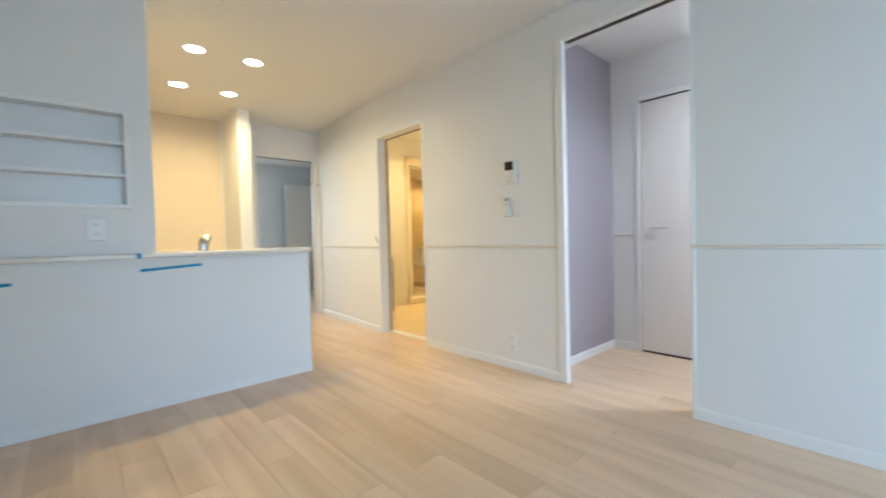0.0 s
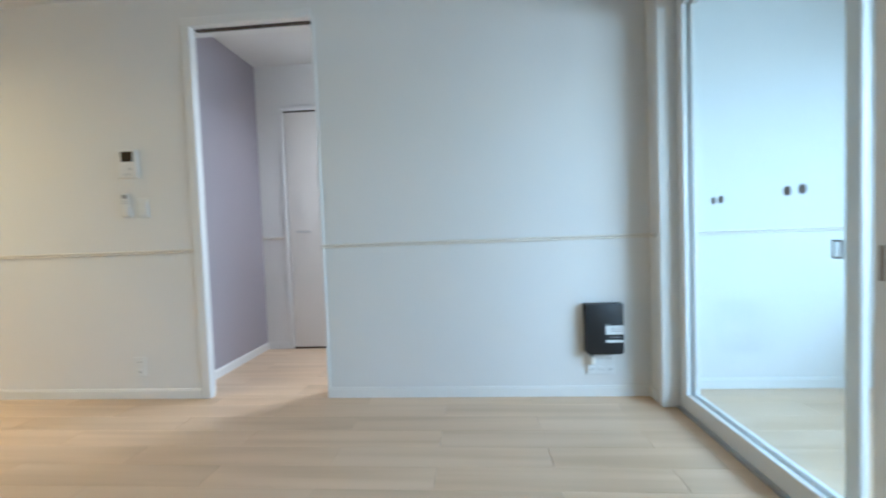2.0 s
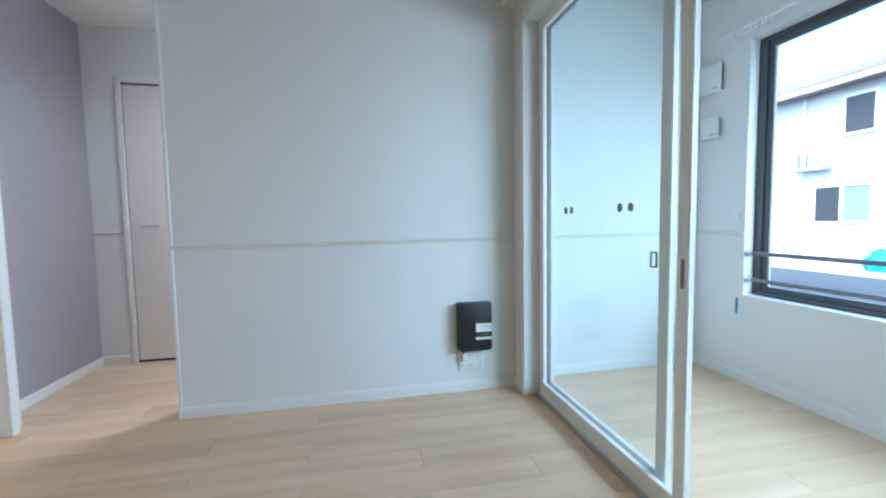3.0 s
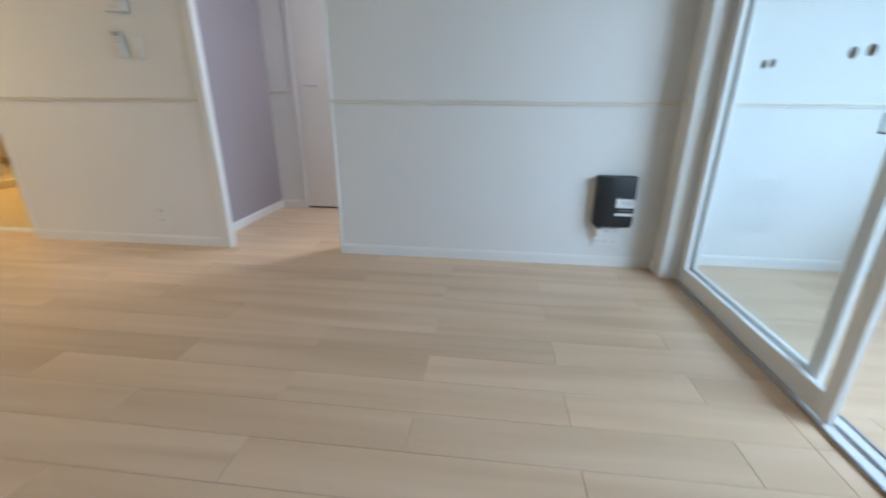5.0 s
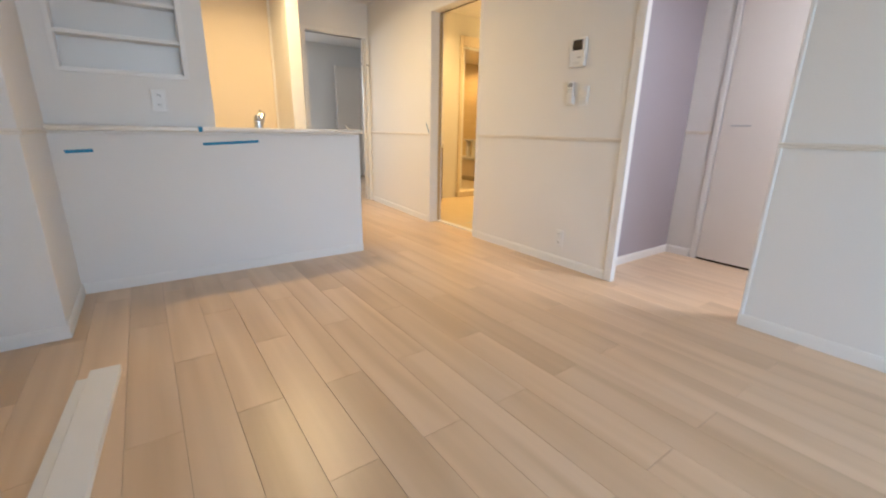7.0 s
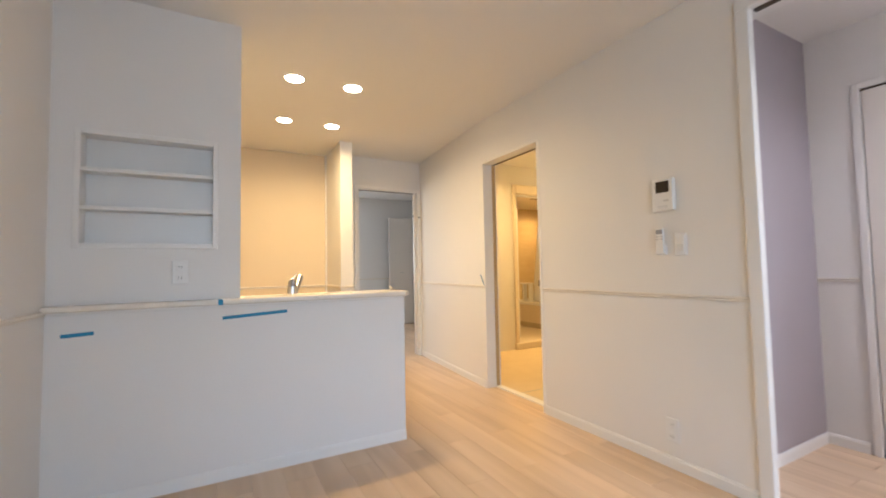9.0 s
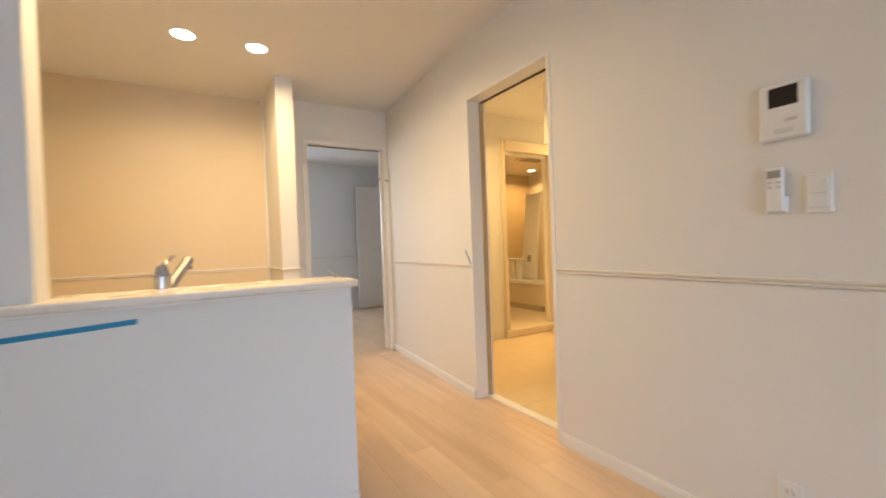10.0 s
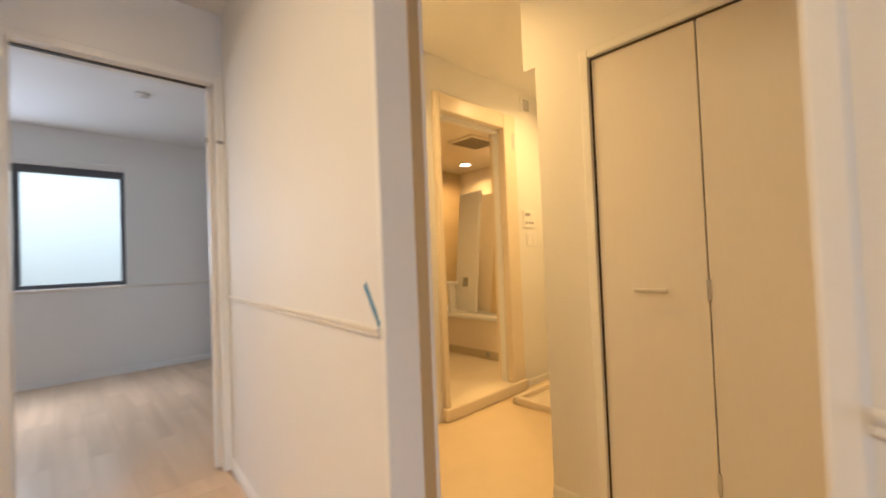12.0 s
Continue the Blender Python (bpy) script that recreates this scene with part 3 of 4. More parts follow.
def outlet(y0, y1, z0, z1, label, rows=2, cols=1):
    t = plate_thing("wall_outlet", label, "outlet", y0, y1, z0, z1)
    for r in range(rows):
        for c in range(cols):
            cy, cz = y0 + (y1 - y0) * (c + 0.5) / cols, z0 + (z1 - z0) * (r + 0.5) / rows
            s = put(part("socket", bm_of([(-0.0105, -0.0078, cy - 0.016, cy + 0.016, cz - 0.018, cz + 0.018)], 0.001), WHITEP), t)
            part("socket_slot", bm_of([(-0.0112, -0.010, cy - 0.008, cy - 0.006, cz - 0.006, cz + 0.006), (-0.0112, -0.010, cy + 0.006, cy + 0.008, cz - 0.006, cz + 0.006)]), DARK, s)
    return t


outlet(2.375, 2.445, 0.135, 0.255, "white double wall socket above the baseboard")
outlet(-0.375, -0.225, 0.122, 0.242, "white multi-gang wall socket under the black box", 2, 3)
nsk = thing("wall_outlet", -2.235, YC, 1.005, "white double wall socket under the niche", "outlet")
put(part("plate", bm_of([(-2.27, -2.20, YC - 0.008, YC - 0.0005, 0.995, 1.112)], 0.003), WHITEP), nsk)
for z in (1.027, 1.08):
    s = put(part("socket", bm_of([(-2.25, -2.22, YC - 0.0105, YC - 0.0078, z - 0.016, z + 0.016)], 0.001), WHITEP), nsk)
    part("socket_slot", bm_of([(-2.242, -2.240, YC - 0.0112, YC - 0.010, z - 0.006, z + 0.006), (-2.230, -2.228, YC - 0.0112, YC - 0.010, z - 0.006, z + 0.006)]), DARK, s)

# ---- black terminal box ----
tb = thing("terminal_box", -0.02, -0.315, 0.245, "black plastic network terminal box with white stickers", "terminal box")
bm = bm_of([(-0.055, -0.0005, -0.414, -0.215, 0.247, 0.523)])
vert = [e for e in bm.edges if abs((e.verts[0].co - e.verts[1].co).x) > 0.02]
for low, radius in ((False, 0.006), (True, 0.02)):
    bmesh.ops.bevel(bm, geom=[e for e in vert if e.is_valid and (e.verts[0].co.z < 0.3) == low], offset=radius, segments=4, affect="EDGES", profile=0.5)
bmesh.ops.bevel(bm, geom=[e for e in bm.edges if all(v.co.x < -0.05 for v in e.verts)], offset=0.004, segments=2, affect="EDGES", profile=0.5)
box_body = put(smooth(part("body", bm, BLACKP)), tb)
part("sticker", bm_of([(-0.0562, -0.0548, -0.410, -0.318, 0.357, 0.405)]), WHITEP, box_body, "white paper sticker")
part("sticker", bm_of([(-0.0562, -0.0548, -0.410, -0.318, 0.313, 0.327)]), WHITEP, box_body, "narrow white sticker")
for i in range(3):
    part("print_line", bm_of([(-0.0568, -0.0558, -0.40, -0.345, 0.390 - i * 0.009, 0.393 - i * 0.009)]), GREYP, box_body, "grey line of small print")
for it in ((-0.0562, -0.0548, -0.395, -0.34, 0.340, 0.344), (-0.0562, -0.0548, -0.345, -0.318, 0.409, 0.4125)):
    part("print_line", bm_of([it]), GREYP, box_body, "small grey lettering bar")
pl = thing("power_plug", -0.02, -0.25, 0.2, "cream power plug with a short lead into the box", "plug")
put(part("plug_body", bm_of([(-0.038, -0.012, -0.263, -0.238, 0.186, 0.228)], 0.004), COUNTER), pl)
bm = bmesh.new()
cyl(bm, (-0.026, -0.25, 0.226), (-0.026, -0.25, 0.255), 0.006, seg=10)
put(part("lead", bm, BLACKP), pl)

# ---- loose boards on the floor ----
for (cx, cy, rz, L, W, H, z, lab) in ((-2.684, 1.95, -4.2, 0.89, 0.036, 0.018, 0.0005, "white skirting offcut lying flat on the floor"), (-2.617, 1.975, -4.2, 0.90, 0.093, 0.030, 0.0005, "thicker white board lying beside the offcut")):
    bm = bmesh.new()
    box(bm, -W / 2, W / 2, -L / 2, L / 2, 0, H, 0.002)
    ob = tagged(part("trim_board", bm, TRIM), lab, "board", "loose trim boards")
    ob.matrix_world = pose(cx, cy, z, 0, 0, rz)


# ---- glass sliding doors to the sunroom ----
structure("door_frame_partition", TRIM, [(-0.155, -0.11, -0.735, -0.565, 0, 2.10), (-2.24, -0.155, -0.735, -0.565, 2.045, 2.10), (-2.285, -2.24, -0.735, -0.565, 0, 2.10)], "white frame of the glass sliding doors", "door frame", 0.003)
tr = tagged(new("floor_track"), "pale aluminium floor track of the sliding doors", "track", kind="structure")
for y0, y1, z1 in ((-0.735, -0.728, 0.009), (-0.690, -0.684, 0.011), (-0.640, -0.633, 0.011)):
    part("rib", bm_of([(-2.24, -0.155, y0, y1, 0.001, z1)]), STEEL, tr)
part("bed", bm_of([(-2.24, -0.155, -0.728, -0.690, 0.001, 0.004), (-2.24, -0.155, -0.684, -0.640, 0.001, 0.004)]), WHITEP, tr)


def glass_door(x0, x1, y, w, label, dots, pull):
    t = thing("sliding_door", (x0 + x1) / 2, y, 0.012, label, "door", "glass sliding doors")
    s, d = w, 0.012
    for a, b in ((x1 - s, x1), (x0, x0 + s)):
        stile = put(part("stile", bm_of([(a, b, y - d, y + d, 0.012, 2.044)], 0.003), TRIM), t)
    put(part("bottom_rail", bm_of([(x0 + s, x1 - s, y - d, y + d, 0.012, 0.092)], 0.003), TRIM), t)
    put(part("top_rail", bm_of([(x0 + s, x1 - s, y - d, y + d, 1.985, 2.044)], 0.003), TRIM), t)
    g = put(part("pane", bm_of([(x0 + s - 0.004, x1 - s + 0.004, y - 0.002, y + 0.002, 0.088, 1.989)]), GLASS, None, "clear glass pane"), t)
    g.visible_shadow = False
    for x in dots:
        bm = bmesh.new()
        cyl(bm, (x, y + 0.0022, 1.033), (x, y + 0.0034, 1.033), 0.0165, seg=24)
        part("warning_dot", bm, GREYP, g, "round grey collision marker")
    if pull:
        part("recessed_pull", bm_of([(x0 + 0.015, x0 + 0.030, y + d - 0.0005, y + d + 0.0012, 0.775, 0.865)], 0.0005), GREYTAN, stile, "slim taupe recessed pull")
    else:
        px = x0 + s + 0.002
        for it in ((px, px + 0.034, y + d, y + d + 0.005, 0.818, 0.824), (px, px + 0.034, y + d, y + d + 0.005, 0.868, 0.874), (px, px + 0.007, y + d, y + d + 0.005, 0.824, 0.868), (px + 0.027, px + 0.034, y + d, y + d + 0.005, 0.824, 0.868)):
            part("latch_side", bm_of([it]), GREYP, stile, "dark metal latch frame")
    return t


glass_door(-1.226, -0.17, -0.663, 0.048, "white framed clear glass sliding door, shut", (-0.455, -0.508, -0.875, -0.938), True)
glass_door(-1.093, -0.165, -0.709, 0.052, "second white framed glass door slid behind the first", (), False)


# rail pair over the partition
cr = thing("curtain_rail", -1.5, -0.53, 2.16, "white double curtain rail above the sliding doors", "curtain rail")
for y in (-0.53, -0.485):
    bm = bmesh.new()
    box(bm, -2.33, -0.09, y - 0.011, y + 0.011, 2.150, 2.172, 0.003)
    put(part("rail", bm, WHITEP), cr)
    put(part("end_cap", bm_of([(-0.0895, -0.068, y - 0.013, y + 0.013, 2.148, 2.174)], 0.004), WHITEP), cr)
for x in (-0.35, -1.2, -2.1):
    put(part("bracket", bm_of([(x, x + 0.03, -0.574, -0.47, 2.1725, 2.178)], 0.001), WHITEP), cr)

# ---- sunroom ----
YG = YW - 0.10
wf = tagged(new("window_1"), "dark bronze sliding window with clear panes over the sill", "window", kind="structure")
for it in ((WX0, WX0 + 0.05, YG - 0.035, YG + 0.035, WZ0 + 0.03, WZ1 - 0.02), (WX1 - 0.05, WX1, YG - 0.035, YG + 0.035, WZ0 + 0.03, WZ1 - 0.02)):
    part("jamb", bm_of([it], 0.003), ALU, wf)
part("window_head", bm_of([(WX0, WX1, YG - 0.035, YG + 0.035, WZ1 - 0.02, WZ1)], 0.003), ALU, wf)
part("window_foot", bm_of([(WX0, WX1, YG - 0.035, YG + 0.035, WZ0 + 0.004, WZ0 + 0.03)], 0.003), ALU, wf)
WM = (WX0 + WX1) / 2
for a, b, y in ((WM - 0.02, WX1 - 0.05, YG + 0.012), (WX0 + 0.05, WM + 0.02, YG - 0.018)):
    for it in ((a, a + 0.028, y - 0.012, y + 0.012, WZ0 + 0.03, WZ1 - 0.02), (b - 0.028, b, y - 0.012, y + 0.012, WZ0 + 0.03, WZ1 - 0.02), (a + 0.028, b - 0.028, y - 0.012, y + 0.012, WZ0 + 0.03, WZ0 + 0.060), (a + 0.028, b - 0.028, y - 0.012, y + 0.012, WZ1 - 0.065, WZ1 - 0.02)):
        part("sash", bm_of([it], 0.002), ALU, wf)
    g = part("pane", bm_of([(a + 0.024, b - 0.024, y - 0.003, y + 0.003, WZ0 + 0.056, WZ1 - 0.061)]), GLASS, wf, "clear glass pane")
    g.visible_shadow = False
    part("glazing_bead", bm_of([(b - 0.040, b - 0.029, y - 0.006, y + 0.006, WZ0 + 0.061, WZ1 - 0.066)], 0.001), BEAD, wf, "pale glazing bead")
structure("window_sill", TRIM, [(WX0 + 0.001, WX1 - 0.001, YG + 0.036, YW + 0.012, WZ0 - 0.012, WZ0 + 0.004), (WX1 - 0.004, WX1 + 0.001, YG + 0.036, YW - 0.001, WZ0 + 0.004, WZ1)], "white reveal and sill of the sunroom window", "window sill")
hr = thing("handrail", WM, YW + 0.02, 0.6, "two steel safety bars across the window", "handrail")
for z in (0.773, 0.618):
    bm = bmesh.new()
    cyl(bm, (WX0 + 0.001, YW - 0.022, z), (WX1 - 0.006, YW - 0.022, z), 0.012, seg=16)
    put(smooth(part("bar", bm, BARSTEEL)), hr)
    for x, e in ((WX0 + 0.001, 1), (WX1 - 0.006, -1)):
        bm = bmesh.new()
        cyl(bm, (x, YW - 0.022, z), (x + e * 0.006, YW - 0.022, z), 0.021, seg=20)
        cyl(bm, (x + e * 0.006, YW - 0.022, z), (x + e * 0.035, YW - 0.022, z), 0.014, seg=16)
        put(smooth(part("bracket", bm, STEEL)), hr)


def wall_vent(x0, x1, z0, z1, label):
    t = thing("wall_vent", (x0 + x1) / 2, YW, z0, label, "vent", "white wall vents")
    put(part("vent_base", bm_of([(x0 + 0.012, x1 - 0.012, YW + 0.0005, YW + 0.02, z0 + 0.012, z1 - 0.012)]), GREYP, None, "dark recessed vent base"), t)
    cover = put(part("vent_cover", bm_of([(x0, x1, YW + 0.020, YW + 0.034, z0, z1)], 0.004), WHITEP), t)
    part("print", bm_of([(x0 + 0.012, x0 + 0.055, YW + 0.0335, YW + 0.0346, z0 + 0.02, z0 + 0.026)]), GREYP, cover, "tiny grey print bar")


wall_vent(-0.085, 0.085, 1.765, 1.940, "square white ventilation cover, the larger one")
wall_vent(-0.075, 0.055, 1.482, 1.612, "square white ventilation cover, the smaller one")
ws = thing("light_switch", -0.205, YW, 0.96, "small white wall switch beside the window", "switch")
put(part("plate", bm_of([(-0.225, -0.19, YW + 0.0005, YW + 0.008, 0.965, 1.03)], 0.002), WHITEP), ws)
put(part("rocker", bm_of([(-0.217, -0.198, YW + 0.008, YW + 0.011, 0.975, 1.02)], 0.001), WHITEP), ws)
wc = thing("curtain_rail", WM, YW + 0.06, 2.07, "white curtain rail with runner hooks over the window", "curtain rail")
put(part("rail", bm_of([(WX0 - 0.1, -0.09, YW + 0.045, YW + 0.062, 2.05, 2.066)], 0.003), WHITEP), wc)
for x in (-0.16, -1.1, -2.0):
    put(part("bracket", bm_of([(x, x + 0.02, YW + 0.0005, YW + 0.045, 2.05, 2.075)], 0.002), WHITEP), wc)
for i in range(9):
    bm = bmesh.new()
    cyl(bm, (-0.19 - i * 0.028, YW + 0.053, 2.022), (-0.19 - i * 0.028, YW + 0.053, 2.0502), 0.010 if i < 3 else 0.007, seg=10)
    put(part("runner", bm, WHITEP), wc)
for hx, hy in ((-0.52, -1.22), (-1.75, -1.22)):
    hg = thing("drying_hook", hx, hy, CEIL, "white ceiling-hung drying pole holder with a ring", "hook", "drying pole holders")
    bm = bmesh.new()
    cyl(bm, (hx, hy, CEIL - 0.012), (hx, hy, CEIL - 0.0005), 0.03, seg=24)
    put(part("mount", bm, WHITEP), hg)
    bm = bmesh.new()
    cyl(bm, (hx, hy, CEIL - 0.28), (hx, hy, CEIL - 0.012), 0.007, seg=12)
    put(part("rod", bm, WHITEP), hg)
    bm = bmesh.new()
    R, r, K = 0.03, 0.007, 24
    ring = [[bm.verts.new((hx, hy + (R + r * math.cos(b)) * math.cos(a), CEIL - 0.31 + (R + r * math.cos(b)) * math.sin(a))) for b in [j * math.tau / 8 for j in range(8)]] for a in [i * math.tau / K for i in range(K)]]
    for i in range(K):
        for j in range(8):
            bm.faces.new((ring[i][j], ring[(i + 1) % K][j], ring[(i + 1) % K][(j + 1) % 8], ring[i][(j + 1) % 8]))
    bmesh.ops.recalc_face_normals(bm, faces=bm.faces)
    put(smooth(part("ring", bm, WHITEP)), hg)


# ---- lights ----
def downlight(x, y, z, r, face, label, group):
    t = thing("downlight", x, y, z, label, "downlight", group)
    bm = bmesh.new()
    n = 32
    prof = [(r + 0.012, 0.0), (r + 0.011, -0.004), (r, -0.005), (r - 0.002, -0.002)]
    rings = [[bm.verts.new((x + a * math.cos(i * math.tau / n), y + a * math.sin(i * math.tau / n), z + h)) for i in range(n)] for a, h in prof]
    for a, b in zip(rings, rings[1:]):
        for i in range(n):
            bm.faces.new((a[i], a[(i + 1) % n], b[(i + 1) % n], b[i]))
    bmesh.ops.recalc_face_normals(bm, faces=bm.faces)
    ring = put(smooth(part("trim_ring", bm, WHITEP)), t)
    bm = bmesh.new()
    cyl(bm, (x, y, z - 0.0035), (x, y, z - 0.0005), r - 0.001, seg=32)
    part("diffuser", bm, face, ring, "glowing round diffuser")
    return t


for lx, ly in KITCHEN_SPOTS:
    downlight(lx, ly, CEIL, 0.062, LAMPFACE, "round recessed kitchen downlight, lit warm", "kitchen downlights")
for lx, ly, lz in ((0.52, 4.80, CEIL), (2.1, 4.75, CEIL)):
    downlight(lx, ly, lz, 0.05, LAMPFACE_B, "round recessed washroom downlight, lit amber", "washroom downlights")
# invented fitting for the near fill, hidden by the header
downlight(2.12, 5.58, 2.15, 0.05, LAMPFACE_B, "round amber bathroom ceiling light, one of two, the near one added unseen", "bathroom lights")
downlight(3.05, 6.72, 2.15, 0.06, LAMPFACE_B, "round amber bathroom ceiling light, one of two, the near one added unseen", "bathroom lights")
# added fitting for the unseen hall light
downlight(0.58, 0.75, CEIL, 0.05, LAMPFACE, "round recessed hall downlight, lit warm, added out of view", "hall downlights")

# ---- kitchen unit and mixer tap ----
ku = thing("kitchen_unit", -1.9, 4.0, 0, "brown fronted kitchen base unit behind the bar", "cabinet")
put(part("plinth", bm_of([(-2.70, -1.08, YC + 0.16, 4.18, 0.0, 0.08)]), DARK), ku)
put(part("body", bm_of([(-2.72, -1.06, YC + 0.145, 4.22, 0.08, 0.81)], 0.002), BROWN), ku)
for i in range(4):
    x = -2.715 + i * 0.414
    d = put(part("door", bm_of([(x, x + 0.408, 4.2205, 4.238, 0.085, 0.80)], 0.002), BROWN), ku)
kt = thing("worktop", -1.9, 3.95, 0.81, "stainless steel kitchen worktop with a sunk basin", "worktop")
SX0, SX1, SY0, SY1 = -2.0, -1.35, 3.86, 4.17
put(part("top", bm_of([(-2.73, SX0, YC + 0.142, 4.25, 0.811, 0.85), (SX1, -1.05, YC + 0.142, 4.25, 0.811, 0.85), (SX0, SX1, YC + 0.142, SY0, 0.811, 0.85), (SX0, SX1, SY1, 4.25, 0.811, 0.85)]), STEEL), kt)
put(part("basin", bm_of([(SX0, SX1, SY0, SY1, 0.812, 0.816)]), STEEL), kt)
TX, TY = -1.678, 3.69
tp = thing("kitchen_tap", TX, TY, 0.85, "chrome single-lever kitchen mixer tap", "tap")
bm = bmesh.new()
cyl(bm, (TX, TY, 0.851), (TX, TY, 0.862), 0.034, seg=28)
cyl(bm, (TX, TY, 0.862), (TX, TY, 0.965), 0.029, 0.027, seg=28)
put(smooth(part("body", bm, CHROME)), tp)
bm = bmesh.new()
cyl(bm, (TX, TY, 0.9655), (TX, TY, 1.0), 0.027, 0.018, seg=28)
put(smooth(part("cap", bm, CHROME)), tp)
bm = bmesh.new()
cyl(bm, (TX + 0.010, TY + 0.026, 0.898), (TX + 0.082, TY + 0.225, 1.010), 0.018, 0.020, seg=24)
cyl(bm, (TX + 0.082, TY + 0.225, 1.010), (TX + 0.086, TY + 0.236, 1.016), 0.020, 0.015, seg=24)
spout = put(smooth(part("spout", bm, CHROME)), tp)
bm = bmesh.new()
cyl(bm, (TX + 0.079, TY + 0.222, 0.998), (TX + 0.081, TY + 0.227, 0.976), 0.015, seg=20)
part("nozzle", bm, BLACKP, spout, "black spray nozzle")
bm = bmesh.new()
box(bm, -0.007, 0.007, -0.012, 0.105, -0.003, 0.003, 0.0025, 2)
bmesh.ops.transform(bm, matrix=pose(TX, TY, 0.998, 20, 0, -22), verts=bm.verts)
put(smooth(part("lever", bm, CHROME)), tp)
bm = bmesh.new()
cyl(bm, (TX, TY, 0.9600), (TX, TY, 0.9655), 0.0285, seg=28)
put(part("seam_ring", bm, GREYP, None, "dark grey ring under the cap"), tp)

# ---- washroom ----
door_frame("door_frame_linen", "white frame around the washroom closet doors", [("post", (XW - 0.012, XW + 0.08, 4.103, 4.138, 0, 1.837)), ("header", (XW - 0.012, XW + 0.08, 3.38, 4.103, 1.803, 1.837)), ("post", (XW - 0.012, XW + 0.08, 3.346, 3.38, 0, 1.837))], [(XW + 0.005, XW + 0.06, 3.38, 4.102, 1.797, 1.8035), (XW + 0.005, XW + 0.06, 4.098, 4.1035, 0.0, 1.797), (XW + 0.02, XW + 0.06, 3.38, 4.094, 0.0065, 0.02)])
ld = thing("folding_door", XW + 0.03, 3.75, 0.02, "ivory bifold closet door with a bar handle, shut", "door")
front_leaf = None
for a, b in ((3.737, 4.096), (3.386, 3.733)):
    leaf = put(part("leaf", bm_of([(XW + 0.006, XW + 0.034, a, b, 0.022, 1.795)], 0.002), DOORW), ld)
    front_leaf = front_leaf or leaf
bar_handle(front_leaf, XW + 0.006, 3.853, 3.965, 0.90)
put(part("hinge", bm_of([(XW + 0.001, XW + 0.0058, 3.729, 3.741, 0.87, 0.94)], 0.001), STEEL, None, "small steel hinge"), ld)
put(part("hinge", bm_of([(XW + 0.001, XW + 0.0058, 3.729, 3.741, 0.25, 0.32)], 0.001), STEEL, None, "small steel hinge"), ld)
van = thing("vanity_unit", 0.5, 5.1, 0, "white mirror vanity over a brown cabinet", "vanity")
put(part("cabinet", bm_of([(0.225, 0.685, 4.84, 5.295, 0.05, 0.72)], 0.003), BROWN), van)
put(part("plinth", bm_of([(0.235, 0.675, 4.88, 5.295, 0.0065, 0.05)]), DARK), van)
put(part("washbasin", bm_of([(0.222, 0.692, 4.815, 5.295, 0.72, 0.79)], 0.012), WHITEP), van)
put(part("back_panel", bm_of([(0.225, 0.69, 5.2, 5.295, 0.79, 1.15)], 0.004), WHITEP), van)
put(part("mirror_cabinet", bm_of([(0.225, 0.69, 5.16, 5.295, 1.15, 2.0)], 0.004), WHITEP), van)
put(part("mirror", bm_of([(0.235, 0.42, 5.156, 5.1598, 1.17, 1.97)]), MIRROR, None, "mirror glass"), van)
hatch = thing("floor_hatch", 0.42, 3.61, 0.006, "cream vinyl floor hatch with a grey metal rim", "floor hatch")
for it in ((0.15, 0.70, 3.815, 3.825, 0.0062, 0.0085), (0.15, 0.70, 3.405, 3.415, 0.0062, 0.0085), (0.15, 0.16, 3.415, 3.815, 0.0062, 0.0085), (0.69, 0.70, 3.415, 3.815, 0.0062, 0.0085)):
    put(part("rim", bm_of([it]), STEEL, None, "thin grey metal rim"), hatch)
put(part("lid", bm_of([(0.162, 0.688, 3.417, 3.813, 0.0061, 0.0075)]), VINYL), hatch)
pan = thing("washer_pan", 2.1, 4.85, 0.006, "cream plastic washing machine drip pan", "drip pan")
put(part("tray", bm_of([(1.80, 2.46, 4.53, 5.17, 0.0065, 0.018)], 0.004), BATHW), pan)
for it in ((1.80, 2.46, 5.13, 5.17, 0.018, 0.055), (1.80, 2.46, 4.53, 4.57, 0.018, 0.055), (1.80, 1.84, 4.57, 5.13, 0.018, 0.055), (2.42, 2.46, 4.57, 5.13, 0.018, 0.055)):
    put(part("edge", bm_of([it], 0.004), BATHW), pan)
base("x", 2.17, 2.5, YB, -1)
wv = thing("wall_vent", 2.28, YB, 2.21, "small grey slotted vent high on the wall", "vent")
vent_frame = put(part("frame", bm_of([(2.215, 2.345, YB - 0.012, YB - 0.0005, 2.20, 2.325)], 0.003), WHITEP), wv)
part("grille", bm_of([(2.245, 2.325, YB - 0.0135, YB - 0.0118, 2.215 + i * 0.016, 2.225 + i * 0.016) for i in range(6)]), GREYP, vent_frame, "grey grille slats")
rp = thing("control_panel", 2.26, YB, 1.3, "white bath heater control panel on the wall", "control panel")
panel_body = put(part("panel_body", bm_of([(2.19, 2.345, YB - 0.014, YB - 0.0005, 1.265, 1.40)], 0.004), WHITEP), rp)
part("display", bm_of([(2.205, 2.275, YB - 0.0152, YB - 0.0138, 1.355, 1.38)]), GREYP, panel_body, "small grey display")
part("button", bm_of([(2.21 + i * 0.04, 2.235 + i * 0.04, YB - 0.0158, YB - 0.0138, 1.29, 1.31) for i in range(3)]), GREYP, panel_body)
ls = thing("light_switch", 2.29, YB, 1.12, "white double light switch by the bathroom", "switch")
